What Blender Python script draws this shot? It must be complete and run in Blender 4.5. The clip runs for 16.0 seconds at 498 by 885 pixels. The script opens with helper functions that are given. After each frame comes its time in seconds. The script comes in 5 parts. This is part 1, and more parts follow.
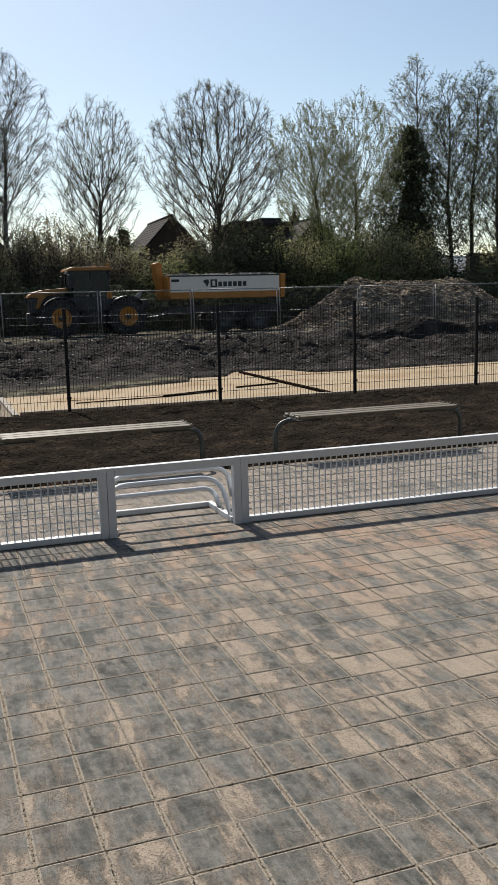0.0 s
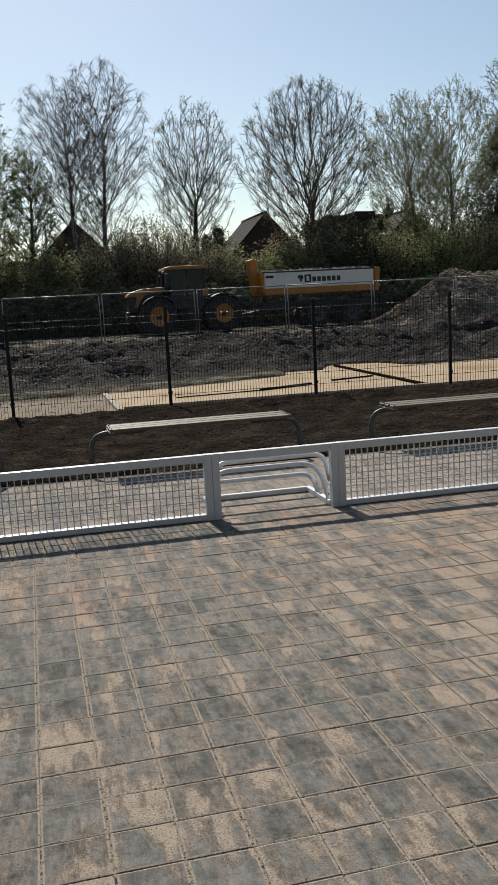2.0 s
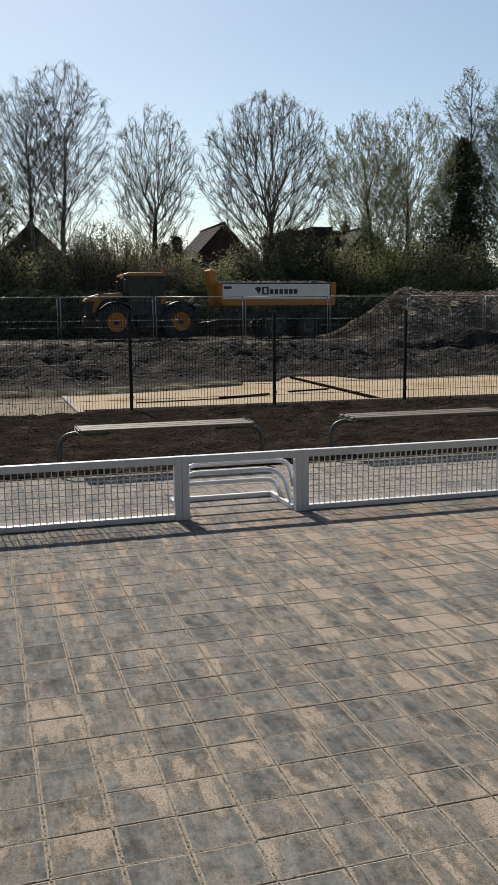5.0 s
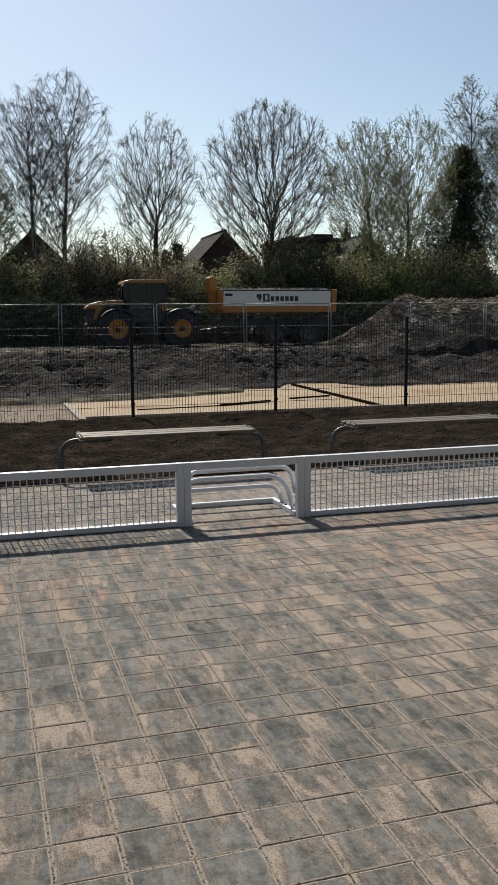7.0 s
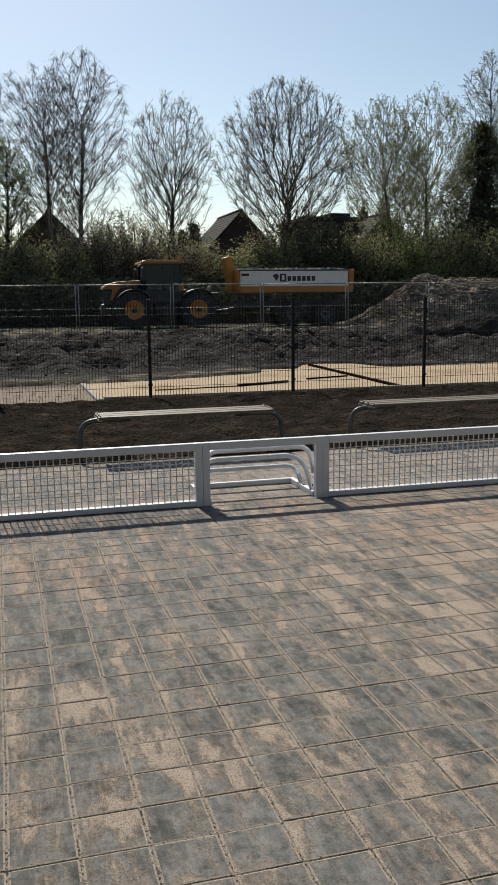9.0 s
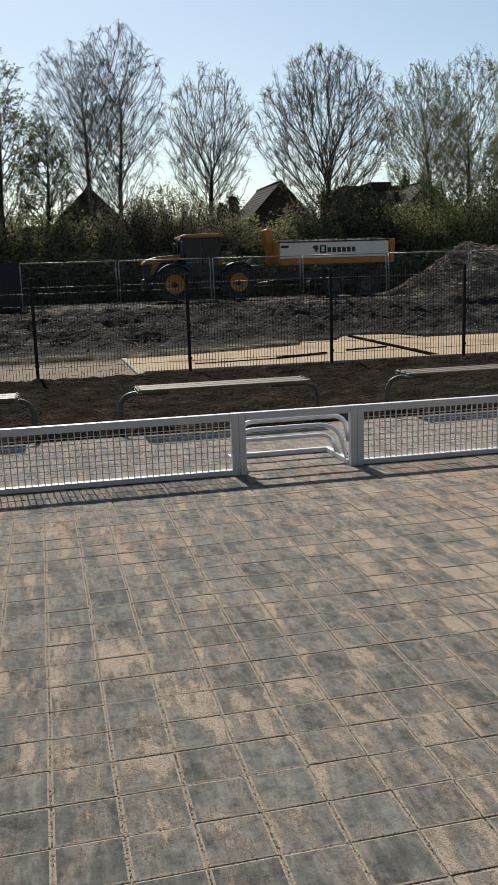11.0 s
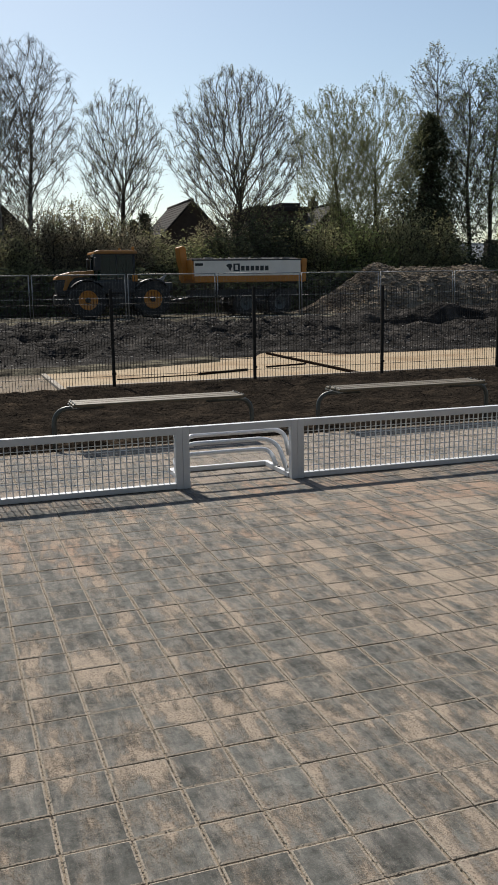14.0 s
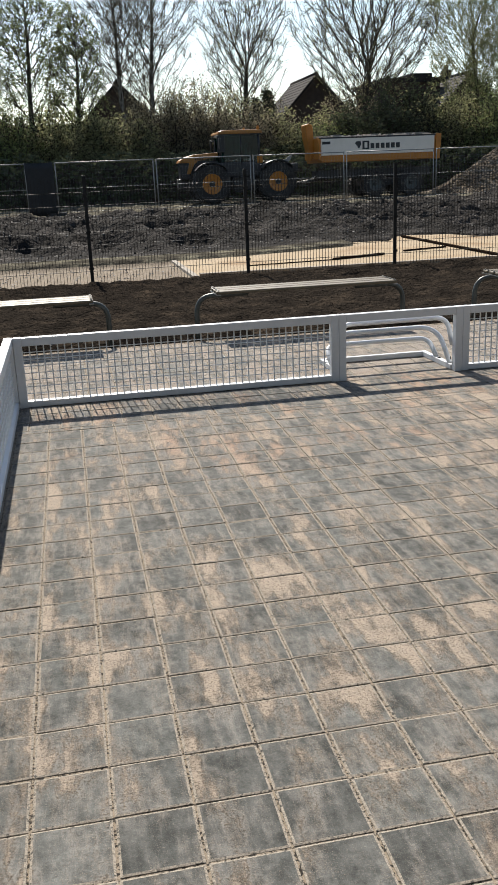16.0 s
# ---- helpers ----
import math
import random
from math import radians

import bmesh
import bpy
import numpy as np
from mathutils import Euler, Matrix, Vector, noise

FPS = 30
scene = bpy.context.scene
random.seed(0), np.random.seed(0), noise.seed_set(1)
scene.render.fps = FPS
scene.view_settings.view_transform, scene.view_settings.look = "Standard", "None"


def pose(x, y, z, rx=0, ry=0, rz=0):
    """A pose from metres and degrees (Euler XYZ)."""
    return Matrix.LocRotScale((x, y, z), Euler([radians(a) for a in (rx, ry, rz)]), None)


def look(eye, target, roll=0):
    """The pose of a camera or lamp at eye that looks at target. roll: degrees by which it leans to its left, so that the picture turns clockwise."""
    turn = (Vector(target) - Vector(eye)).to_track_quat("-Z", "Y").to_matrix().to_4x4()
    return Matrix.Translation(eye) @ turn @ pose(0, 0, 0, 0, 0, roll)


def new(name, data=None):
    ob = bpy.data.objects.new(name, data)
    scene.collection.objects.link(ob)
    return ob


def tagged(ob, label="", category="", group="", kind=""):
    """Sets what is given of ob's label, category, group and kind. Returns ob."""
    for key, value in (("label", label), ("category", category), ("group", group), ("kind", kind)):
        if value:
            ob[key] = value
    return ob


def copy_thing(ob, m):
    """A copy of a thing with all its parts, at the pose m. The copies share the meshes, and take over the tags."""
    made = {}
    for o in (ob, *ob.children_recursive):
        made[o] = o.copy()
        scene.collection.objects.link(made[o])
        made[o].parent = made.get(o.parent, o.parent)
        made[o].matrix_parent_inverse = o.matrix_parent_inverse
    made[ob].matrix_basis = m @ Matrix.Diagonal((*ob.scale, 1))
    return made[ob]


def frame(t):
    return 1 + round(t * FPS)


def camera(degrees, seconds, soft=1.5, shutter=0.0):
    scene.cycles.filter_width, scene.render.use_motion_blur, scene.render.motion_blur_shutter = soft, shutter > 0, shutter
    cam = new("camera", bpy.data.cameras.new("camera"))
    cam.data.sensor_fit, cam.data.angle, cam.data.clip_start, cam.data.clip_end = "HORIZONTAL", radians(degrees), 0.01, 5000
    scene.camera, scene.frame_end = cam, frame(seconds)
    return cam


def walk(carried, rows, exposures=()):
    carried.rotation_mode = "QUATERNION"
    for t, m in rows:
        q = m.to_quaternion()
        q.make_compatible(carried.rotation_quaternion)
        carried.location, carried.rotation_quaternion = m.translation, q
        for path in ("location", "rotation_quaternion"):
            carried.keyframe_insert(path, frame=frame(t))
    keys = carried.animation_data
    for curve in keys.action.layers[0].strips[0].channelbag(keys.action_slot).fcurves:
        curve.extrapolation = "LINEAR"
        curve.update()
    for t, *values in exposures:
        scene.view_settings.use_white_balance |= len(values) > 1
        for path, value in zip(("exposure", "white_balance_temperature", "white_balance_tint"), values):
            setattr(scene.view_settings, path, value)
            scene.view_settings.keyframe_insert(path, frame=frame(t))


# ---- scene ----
cam = camera(31.6, 16.0)
PATH = [
    (0, (-1.121, -1.886, 1.57), (-0.454, -0.026, 1.258), -1.6),
    (0.5, (-1.258, -1.937, 1.57), (-0.645, -0.063, 1.234), -0.4),
    (1, (-1.304, -1.985, 1.555), (-0.699, -0.107, 1.227), 0.2),
    (1.5, (-1.284, -2.074, 1.562), (-0.757, -0.17, 1.251), -1.5),
    (2, (-1.251, -2.2, 1.557), (-0.79, -0.279, 1.244), -3.0),
    (2.5, (-1.264, -2.26, 1.553), (-0.82, -0.336, 1.238), -2.7),
    (3, (-1.307, -2.301, 1.563), (-0.811, -0.389, 1.252), -2.0),
    (3.5, (-1.39, -2.349, 1.563), (-0.855, -0.45, 1.239), -1.2),
    (4, (-1.437, -2.39, 1.561), (-0.862, -0.503, 1.231), -0.5),
    (4.5, (-1.452, -2.424, 1.566), (-0.863, -0.539, 1.252), -0.5),
    (5, (-1.467, -2.436, 1.565), (-0.893, -0.542, 1.271), -0.5),
    (7.5, (-1.485, -2.441, 1.563), (-0.913, -0.545, 1.285), -0.5),
    (8, (-1.497, -2.433, 1.561), (-0.953, -0.53, 1.274), -0.5),
    (8.5, (-1.499, -2.431, 1.56), (-0.966, -0.527, 1.26), -0.8),
    (9, (-1.495, -2.437, 1.557), (-0.96, -0.537, 1.236), -0.7),
    (9.2, (-1.499, -2.445, 1.55), (-0.988, -0.538, 1.226), -0.8),
    (11.3, (-1.469, -2.582, 1.545), (-1.033, -0.668, 1.165), -1.9),
    (11.5, (-1.537, -2.567, 1.537), (-1.029, -0.668, 1.173), -2.0),
    (12, (-1.665, -2.554, 1.544), (-1.055, -0.681, 1.194), -1.9),
    (12.5, (-1.734, -2.537, 1.543), (-1.069, -0.684, 1.193), -1.1),
    (13, (-1.758, -2.547, 1.542), (-1.078, -0.698, 1.195), -1.1),
    (13.5, (-1.748, -2.561, 1.54), (-1.074, -0.71, 1.194), -1.2),
    (14, (-1.756, -2.583, 1.54), (-1.117, -0.72, 1.196), -1.0),
    (14.5, (-1.801, -2.563, 1.531), (-1.212, -0.696, 1.124), 0.1),
    (15, (-1.852, -2.468, 1.521), (-1.314, -0.597, 1.065), 0.3),
    (15.5, (-1.894, -2.249, 1.49), (-1.45, -0.369, 0.973), -1.7),
    (16, (-1.929, -2.147, 1.49), (-1.569, -0.268, 0.908), -2.4),
]
EXPOSURES = [(0, 0.55), (1.5, 0.38), (5, 0.42), (9, 0.42), (13, 0.42), (14.5, 0.46), (15.0, 0.53), (15.5, 0.52), (16, 0.93)]
walk(cam, [(t, look(e, g, r)) for t, e, g, r in PATH], exposures=EXPOSURES)

# ---- world and light ----
world = bpy.data.worlds.new("sky")
scene.world = world
world.use_nodes = True
wn = world.node_tree
sky = wn.nodes.new("ShaderNodeTexSky")
sky.sky_type = 'NISHITA'
sky.sun_disc = False
sky.sun_elevation = radians(44)
sky.sun_rotation = radians(-5)
sky.air_density, sky.dust_density, sky.ozone_density = 1.0, 0.7, 0.35
haze = wn.nodes.new("ShaderNodeMix")
haze.data_type, haze.blend_type = 'RGBA', 'MULTIPLY'
haze.inputs[0].default_value, haze.inputs[7].default_value = 1.0, (0.995, 1.006, 0.975, 1)
wn.links.new(sky.outputs[0], haze.inputs[6])
wn.links.new(haze.outputs[2], wn.nodes["Background"].inputs[0])
wn.nodes["Background"].inputs[1].default_value = 0.081
sun = new("sun", bpy.data.lights.new("sun", 'SUN'))
sun.data.energy, sun.data.angle, sun.data.color = 5.0, radians(0.55), (1.0, 0.93, 0.83)
sun.matrix_world = look((-0.5, 40, 40), (3.0, 0, 0))


# ---- helpers ----
def mesh_ob(name, bm, material, parent=None, smooth=False):
    me = bpy.data.meshes.new(name)
    bm.to_mesh(me)
    bm.free()
    if smooth:
        me.polygons.foreach_set("use_smooth", [True] * len(me.polygons))
    me.materials.append(material)
    ob = new(name, me)
    ob.parent = parent
    return ob


def part(name, bm, material, parent, label="", smooth=False):
    ob = mesh_ob(name, bm, material, parent, smooth)
    if label:
        ob["label"] = label
    return ob


def thing(name, m, label, category, group="", kind=""):
    ob = new(name)
    ob.matrix_world = m
    return tagged(ob, label, category, group, kind)


def box(bm, x0, x1, y0, y1, z0, z1, bevel=0.0):
    r = bmesh.ops.create_cube(bm, size=1.0)
    vs = r["verts"]
    for v in vs:
        v.co = Vector(((x0 + x1) / 2 + v.co.x * (x1 - x0), (y0 + y1) / 2 + v.co.y * (y1 - y0), (z0 + z1) / 2 + v.co.z * (z1 - z0)))
    if bevel:
        es = list({e for v in vs for e in v.link_edges})
        bmesh.ops.bevel(bm, geom=es, offset=bevel, segments=2, affect='EDGES', profile=0.6)
    return vs


def bm_box(*a, **k):
    bm = bmesh.new()
    box(bm, *a, **k)
    return bm


def raw_box(V, F, x0, x1, y0, y1, z0, z1):
    n = len(V)
    V += [(x0, y0, z0), (x1, y0, z0), (x1, y1, z0), (x0, y1, z0), (x0, y0, z1), (x1, y0, z1), (x1, y1, z1), (x0, y1, z1)]
    F += [(n, n + 3, n + 2, n + 1), (n + 4, n + 5, n + 6, n + 7), (n, n + 1, n + 5, n + 4), (n + 1, n + 2, n + 6, n + 5),
          (n + 2, n + 3, n + 7, n + 6), (n + 3, n, n + 4, n + 7)]


def raw_ob(name, V, F, material, parent=None, smooth=False):
    me = bpy.data.meshes.new(name)
    me.from_pydata(V, [], F)
    me.materials.append(material)
    if smooth:
        me.polygons.foreach_set("use_smooth", [True] * len(me.polygons))
    ob = new(name, me)
    ob.parent = parent
    return ob


def raw_tube(V, F, pts, rad, sides=6, cap=True):
    """A tube along pts with a radius for each."""
    n0 = len(V)
    side = None
    for i, p in enumerate(pts):
        a = pts[max(i - 1, 0)]
        b = pts[min(i + 1, len(pts) - 1)]
        d = (Vector(b) - Vector(a)).normalized()
        ref = side if side is not None else (Vector((1, 0, 0)) if abs(d.x) < 0.8 else Vector((0, 1, 0)))
        u = (ref - d * ref.dot(d)).normalized()
        w = d.cross(u)
        side = u
        r = rad[i] if hasattr(rad, "__len__") else rad
        for k in range(sides):
            q = 2 * math.pi * k / sides
            c = Vector(p) + (u * math.cos(q) + w * math.sin(q)) * r
            V.append((c.x, c.y, c.z))
    for i in range(len(pts) - 1):
        for k in range(sides):
            a, b = n0 + i * sides + k, n0 + i * sides + (k + 1) % sides
            F.append((a, b, b + sides, a + sides))
    if cap:
        F.append(tuple(n0 + k for k in reversed(range(sides))))
        F.append(tuple(n0 + (len(pts) - 1) * sides + k for k in range(sides)))


def lathe(bm, profile, sides, axis='Y', centre=(0, 0, 0), caps=True):
    """A solid of revolution; profile rows are (radius, along)."""
    rings = []
    for r, h in profile:
        ring = []
        for k in range(sides):
            q = 2 * math.pi * k / sides
            c = (r * math.cos(q), h, r * math.sin(q)) if axis == 'Y' else (r * math.cos(q), r * math.sin(q), h)
            ring.append(bm.verts.new(Vector(c) + Vector(centre)))
        rings.append(ring)
    for a, b in zip(rings, rings[1:]):
        for k in range(sides):
            bm.faces.new((a[k], a[(k + 1) % sides], b[(k + 1) % sides], b[k]))
    if caps:
        bm.faces.new(rings[0][::-1])
        bm.faces.new(rings[-1])
    else:
        for k in range(sides):
            bm.faces.new((rings[-1][k], rings[-1][(k + 1) % sides], rings[0][(k + 1) % sides], rings[0][k]))
    bmesh.ops.recalc_face_normals(bm, faces=bm.faces)


def prism(bm, outline, y0, y1, bevel=0.0):
    """An outline in x and z, drawn out from y0 to y1."""
    a = [bm.verts.new((x, y0, z)) for x, z in outline]
    b = [bm.verts.new((x, y1, z)) for x, z in outline]
    n = len(a)
    fs = [bm.faces.new(a), bm.faces.new(b[::-1])]
    for k in range(n):
        fs.append(bm.faces.new((a[k], b[k], b[(k + 1) % n], a[(k + 1) % n])))
    bmesh.ops.recalc_face_normals(bm, faces=fs)
    if bevel:
        bmesh.ops.bevel(bm, geom=list({e for f in fs for e in f.edges}), offset=bevel, segments=2, affect='EDGES', profile=0.6)


# ---- materials ----
def material(name, base, rough=0.6, metal=0.0, vary=0.25, scale=3.0, fine=40.0, bump=0.0, bump_scale=60.0, second=None, spread=(0.4, 0.65), spec=0.5):
    """Base colour with two scales of variation, an optional second colour in patches, and fine relief."""
    m = bpy.data.materials.new(name)
    m.use_nodes = True
    nt = m.node_tree
    b = nt.nodes["Principled BSDF"]
    b.inputs["Roughness"].default_value = rough
    b.inputs["Metallic"].default_value = metal
    b.inputs["Specular IOR Level"].default_value = spec
    geo = nt.nodes.new("ShaderNodeNewGeometry")

    def tex(s, detail=5.0):
        n = nt.nodes.new("ShaderNodeTexNoise")
        n.inputs["Scale"].default_value = s
        n.inputs["Detail"].default_value = detail
        nt.links.new(geo.outputs["Position"], n.inputs["Vector"])
        return n.outputs["Fac"]

    def ramp(fac, lo, hi, a, c):
        r = nt.nodes.new("ShaderNodeMapRange")
        r.inputs[1].default_value, r.inputs[2].default_value, r.inputs[3].default_value, r.inputs[4].default_value = lo, hi, a, c
        nt.links.new(fac, r.inputs[0])
        return r.outputs[0]

    def mix(fac, a, c, mode='MIX'):
        x = nt.nodes.new("ShaderNodeMix")
        x.data_type, x.blend_type = 'RGBA', mode
        for sock, val in ((0, fac), (6, a), (7, c)):
            if hasattr(val, "is_linked"):
                nt.links.new(val, x.inputs[sock])
            else:
                x.inputs[sock].default_value = val
        return x.outputs[2]

    col = (*base, 1)
    big = tex(scale)
    if second:
        col = mix(ramp(big, spread[0], spread[1], 0, 1), (*base, 1), (*second, 1))
    small = tex(fine, 3.0)
    v = nt.nodes.new("ShaderNodeMath")
    v.operation = 'MULTIPLY'
    nt.links.new(ramp(big, 0.25, 0.75, 1 - vary, 1 + vary), v.inputs[0])
    nt.links.new(ramp(small, 0.25, 0.75, 1 - vary * 0.7, 1 + vary * 0.7), v.inputs[1])
    comb = nt.nodes.new("ShaderNodeCombineColor")
    for k in range(3):
        nt.links.new(v.outputs[0], comb.inputs[k])
    col = mix(1.0, col, comb.outputs[0], 'MULTIPLY')
    nt.links.new(col, b.inputs["Base Color"])
    nt.links.new(ramp(small, 0.3, 0.7, max(rough - 0.1, 0.02), min(rough + 0.1, 1)), b.inputs["Roughness"])
    if bump:
        bp = nt.nodes.new("ShaderNodeBump")
        bp.inputs["Strength"].default_value = 1.0
        bp.inputs["Distance"].default_value = bump
        nt.links.new(tex(bump_scale, 6.0), bp.inputs["Height"])
        nt.links.new(bp.outputs[0], b.inputs["Normal"])
    return m


def leaf_material(name, base, vary=0.35, through_light=0.45):
    m = bpy.data.materials.new(name)
    m.use_nodes = True
    nt = m.node_tree
    b = nt.nodes["Principled BSDF"]
    b.inputs["Roughness"].default_value = 0.85
    b.inputs["Specular IOR Level"].default_value = 0.08
    geo = nt.nodes.new("ShaderNodeNewGeometry")
    mr = nt.nodes.new("ShaderNodeMapRange")
    mr.inputs[3].default_value, mr.inputs[4].default_value = 1 - vary, 1 + vary
    nt.links.new(geo.outputs["Random Per Island"], mr.inputs[0])
    x = nt.nodes.new("ShaderNodeMix")
    x.data_type, x.blend_type = 'RGBA', 'MULTIPLY'
    x.inputs[0].default_value = 1
    x.inputs[6].default_value = (*base, 1)
    c = nt.nodes.new("ShaderNodeCombineColor")
    for k in range(3):
        nt.links.new(mr.outputs[0], c.inputs[k])
    nt.links.new(c.outputs[0], x.inputs[7])
    nt.links.new(x.outputs[2], b.inputs["Base Color"])
    tr = nt.nodes.new("ShaderNodeBsdfTranslucent")
    nt.links.new(x.outputs[2], tr.inputs[0])
    ms = nt.nodes.new("ShaderNodeMixShader")
    ms.inputs[0].default_value = through_light
    nt.links.new(b.outputs[0], ms.inputs[1])
    nt.links.new(tr.outputs[0], ms.inputs[2])
    nt.links.new(ms.outputs[0], nt.nodes["Material Output"].inputs[0])
    return m


def tile_material():
    """Grey concrete under swept sand; each tile has its own tone and shift."""
    m = bpy.data.materials.new("concrete_tile")
    m.use_nodes = True
    nt = m.node_tree
    N, K = nt.nodes.new, nt.links.new
    b = nt.nodes["Principled BSDF"]
    geo, info = N("ShaderNodeNewGeometry"), N("ShaderNodeObjectInfo")

    def math_(op, a, c=None):
        n = N("ShaderNodeMath")
        n.operation = op
        for i, v in enumerate((a, c)):
            if v is None:
                continue
            if hasattr(v, "is_linked"):
                K(v, n.inputs[i])
            else:
                n.inputs[i].default_value = v
        return n.outputs[0]

    def noise_(scale, detail, vec, rough=0.55):
        n = N("ShaderNodeTexNoise")
        n.inputs["Scale"].default_value, n.inputs["Detail"].default_value, n.inputs["Roughness"].default_value = scale, detail, rough
        K(vec, n.inputs["Vector"])
        return n.outputs["Fac"]

    def rng(f, lo, hi, a=0.0, c=1.0):
        n = N("ShaderNodeMapRange")
        for i, v in enumerate((lo, hi, a, c)):
            n.inputs[i + 1].default_value = v
        K(f, n.inputs[0])
        return n.outputs[0]

    def mix(f, a, c, mode='MIX'):
        x = N("ShaderNodeMix")
        x.data_type, x.blend_type = 'RGBA', mode
        for sock, val in ((0, f), (6, a), (7, c)):
            if hasattr(val, "is_linked"):
                K(val, x.inputs[sock])
            else:
                x.inputs[sock].default_value = val
        return x.outputs[2]

    P = geo.outputs["Position"]
    rnd = math_('FRACT', math_('ADD', math_('MULTIPLY', geo.outputs["Random Per Island"], 7.31), math_('MULTIPLY', info.outputs["Random"], 3.7)))

    def stretched(sx, sy, turn, jitter):
        off = N("ShaderNodeCombineXYZ")
        K(math_('MULTIPLY', rnd, jitter), off.inputs[0])
        K(math_('MULTIPLY', rnd, jitter * 2.3), off.inputs[1])
        sh = N("ShaderNodeVectorMath")
        sh.operation = 'ADD'
        K(P, sh.inputs[0])
        K(off.outputs[0], sh.inputs[1])
        mp = N("ShaderNodeMapping")
        mp.inputs["Rotation"].default_value = (0, 0, radians(turn))
        mp.inputs["Scale"].default_value = (sx, sy, 1)
        K(sh.outputs[0], mp.inputs[0])
        return mp.outputs[0]

    pos = N("ShaderNodeSeparateXYZ")
    K(P, pos.inputs[0])
    u = math_('FRACT', math_('DIVIDE', math_('ADD', pos.outputs[0], 8.567), 0.2004))
    v = math_('FRACT', math_('DIVIDE', math_('ADD', pos.outputs[1], 7.9290), 0.2004))
    bands = noise_(1.0, 4.0, stretched(8.6, 2.3, -8, 0.005), 0.62)
    brush = noise_(1.0, 5.0, stretched(26, 5.0, 14, 0.08), 0.7)
    patch = noise_(0.9, 3.0, P, 0.6)
    mottle = noise_(14, 9.0, P, 0.75)
    ragged = noise_(34, 6.0, P, 0.7)
    grain = noise_(230, 4.0, P, 0.8)
    grit = noise_(130, 2.0, P, 0.6)
    pores = noise_(120, 3.0, P, 0.6)
    # sand swept along the columns catches at the joints
    caught = math_('MAXIMUM', rng(u, 0.04, 0.22, 1.0, 0.0), rng(u, 0.88, 1.0, 0.0, 0.8))
    caught = math_('MAXIMUM', caught, rng(v, 0.0, 0.12, 0.6, 0.0))
    f = math_('SUBTRACT', math_('ADD', math_('MULTIPLY', bands, 0.95), math_('MULTIPLY', patch, 0.40)), 0.175)
    f = math_('ADD', f, math_('MULTIPLY', math_('SUBTRACT', brush, 0.5), 0.20))
    f = math_('ADD', f, math_('MULTIPLY', math_('SUBTRACT', ragged, 0.5), 0.16))
    f = math_('ADD', f, math_('MULTIPLY', caught, 0.050))
    f = math_('ADD', f, math_('MULTIPLY', math_('SUBTRACT', rnd, 0.5), 0.050))
    f = math_('ADD', f, math_('MULTIPLY', math_('MULTIPLY', rng(pos.outputs[0], -0.15, 0.7), rng(pos.outputs[1], 3.2, 1.6, 0.5, 1.0)), 0.054))
    f = math_('ADD', f, math_('MULTIPLY', math_('MULTIPLY', rng(pos.outputs[0], 0.2, 0.9), rng(pos.outputs[1], 2.3, 2.9)), 0.012))
    f = math_('SUBTRACT', f, math_('MULTIPLY', rng(pos.outputs[0], 0.2, -0.7), 0.022))
    far = rng(pos.outputs[1], 3.9, 4.25)
    f = math_('ADD', f, math_('MULTIPLY', far, 0.060))
    fg = math_('ADD', f, math_('MULTIPLY', math_('SUBTRACT', grit, 0.5), 0.20))
    fg = math_('ADD', fg, math_('MULTIPLY', math_('SUBTRACT', grain, 0.5), 0.24))
    dense = math_('MULTIPLY', rng(fg, 0.500, 0.574), rng(mottle, 0.36, 0.58, 0.62, 0.95))
    thin = math_('MULTIPLY', rng(fg, 0.43, 0.53), 0.22)
    crumbs = math_('MULTIPLY', rng(noise_(330, 1.0, P, 0.5), 0.585, 0.66), rng(f, 0.36, 0.52, 0.15, 0.6))
    sand = math_('MAXIMUM', math_('MAXIMUM', dense, thin), crumbs)
    cloud = noise_(4.5, 6.0, P, 0.62)
    film = rng(math_('ADD', math_('MULTIPLY', brush, 0.35), math_('ADD', math_('MULTIPLY', mottle, 0.3), math_('ADD', math_('MULTIPLY', cloud, 0.35), math_('MULTIPLY', rng(pos.outputs[1], 0.6, 2.2), 0.03)))), 0.435, 0.565)
    tone = rng(rnd, 0, 1, 0.70, 1.26)
    tonec = N("ShaderNodeCombineColor")
    for k in range(3):
        K(math_('MULTIPLY', math_('MULTIPLY', tone, rng(mottle, 0.34, 0.66, 0.55, 1.5)), rng(math_('ADD', math_('MULTIPLY', pores, 0.5), math_('MULTIPLY', ragged, 0.5)), 0.34, 0.66, 0.66, 1.36)), tonec.inputs[k])
    base = mix(1.0, (*TILE_GREY, 1), tonec.outputs[0], 'MULTIPLY')
    base = mix(math_('MULTIPLY', math_('MULTIPLY', film, rng(f, 0.38, 0.51, 0.20, 0.78)), rng(grain, 0.35, 0.6, 0.7, 1.0)), base, (*TILE_DUST, 1))
    red = rng(noise_(1.5, 4.0, P), 0.46, 0.58, 0.0, 1.0)
    sandc = mix(math_('MULTIPLY', red, rng(pos.outputs[1], 1.8, 2.7)), (*SAND, 1), (*SAND_RED, 1))
    sandc = mix(math_('MULTIPLY', far, 0.75), sandc, (0.27, 0.245, 0.218, 1))
    sandc = mix(rng(grit, 0.50, 0.64), sandc, (SAND[0] * 0.42, SAND[1] * 0.40, SAND[2] * 0.38, 1))
    K(mix(math_('MULTIPLY', sand, 0.95), base, sandc), b.inputs["Base Color"])
    K(rng(sand, 0, 1, 0.82, 1.0), b.inputs["Roughness"])
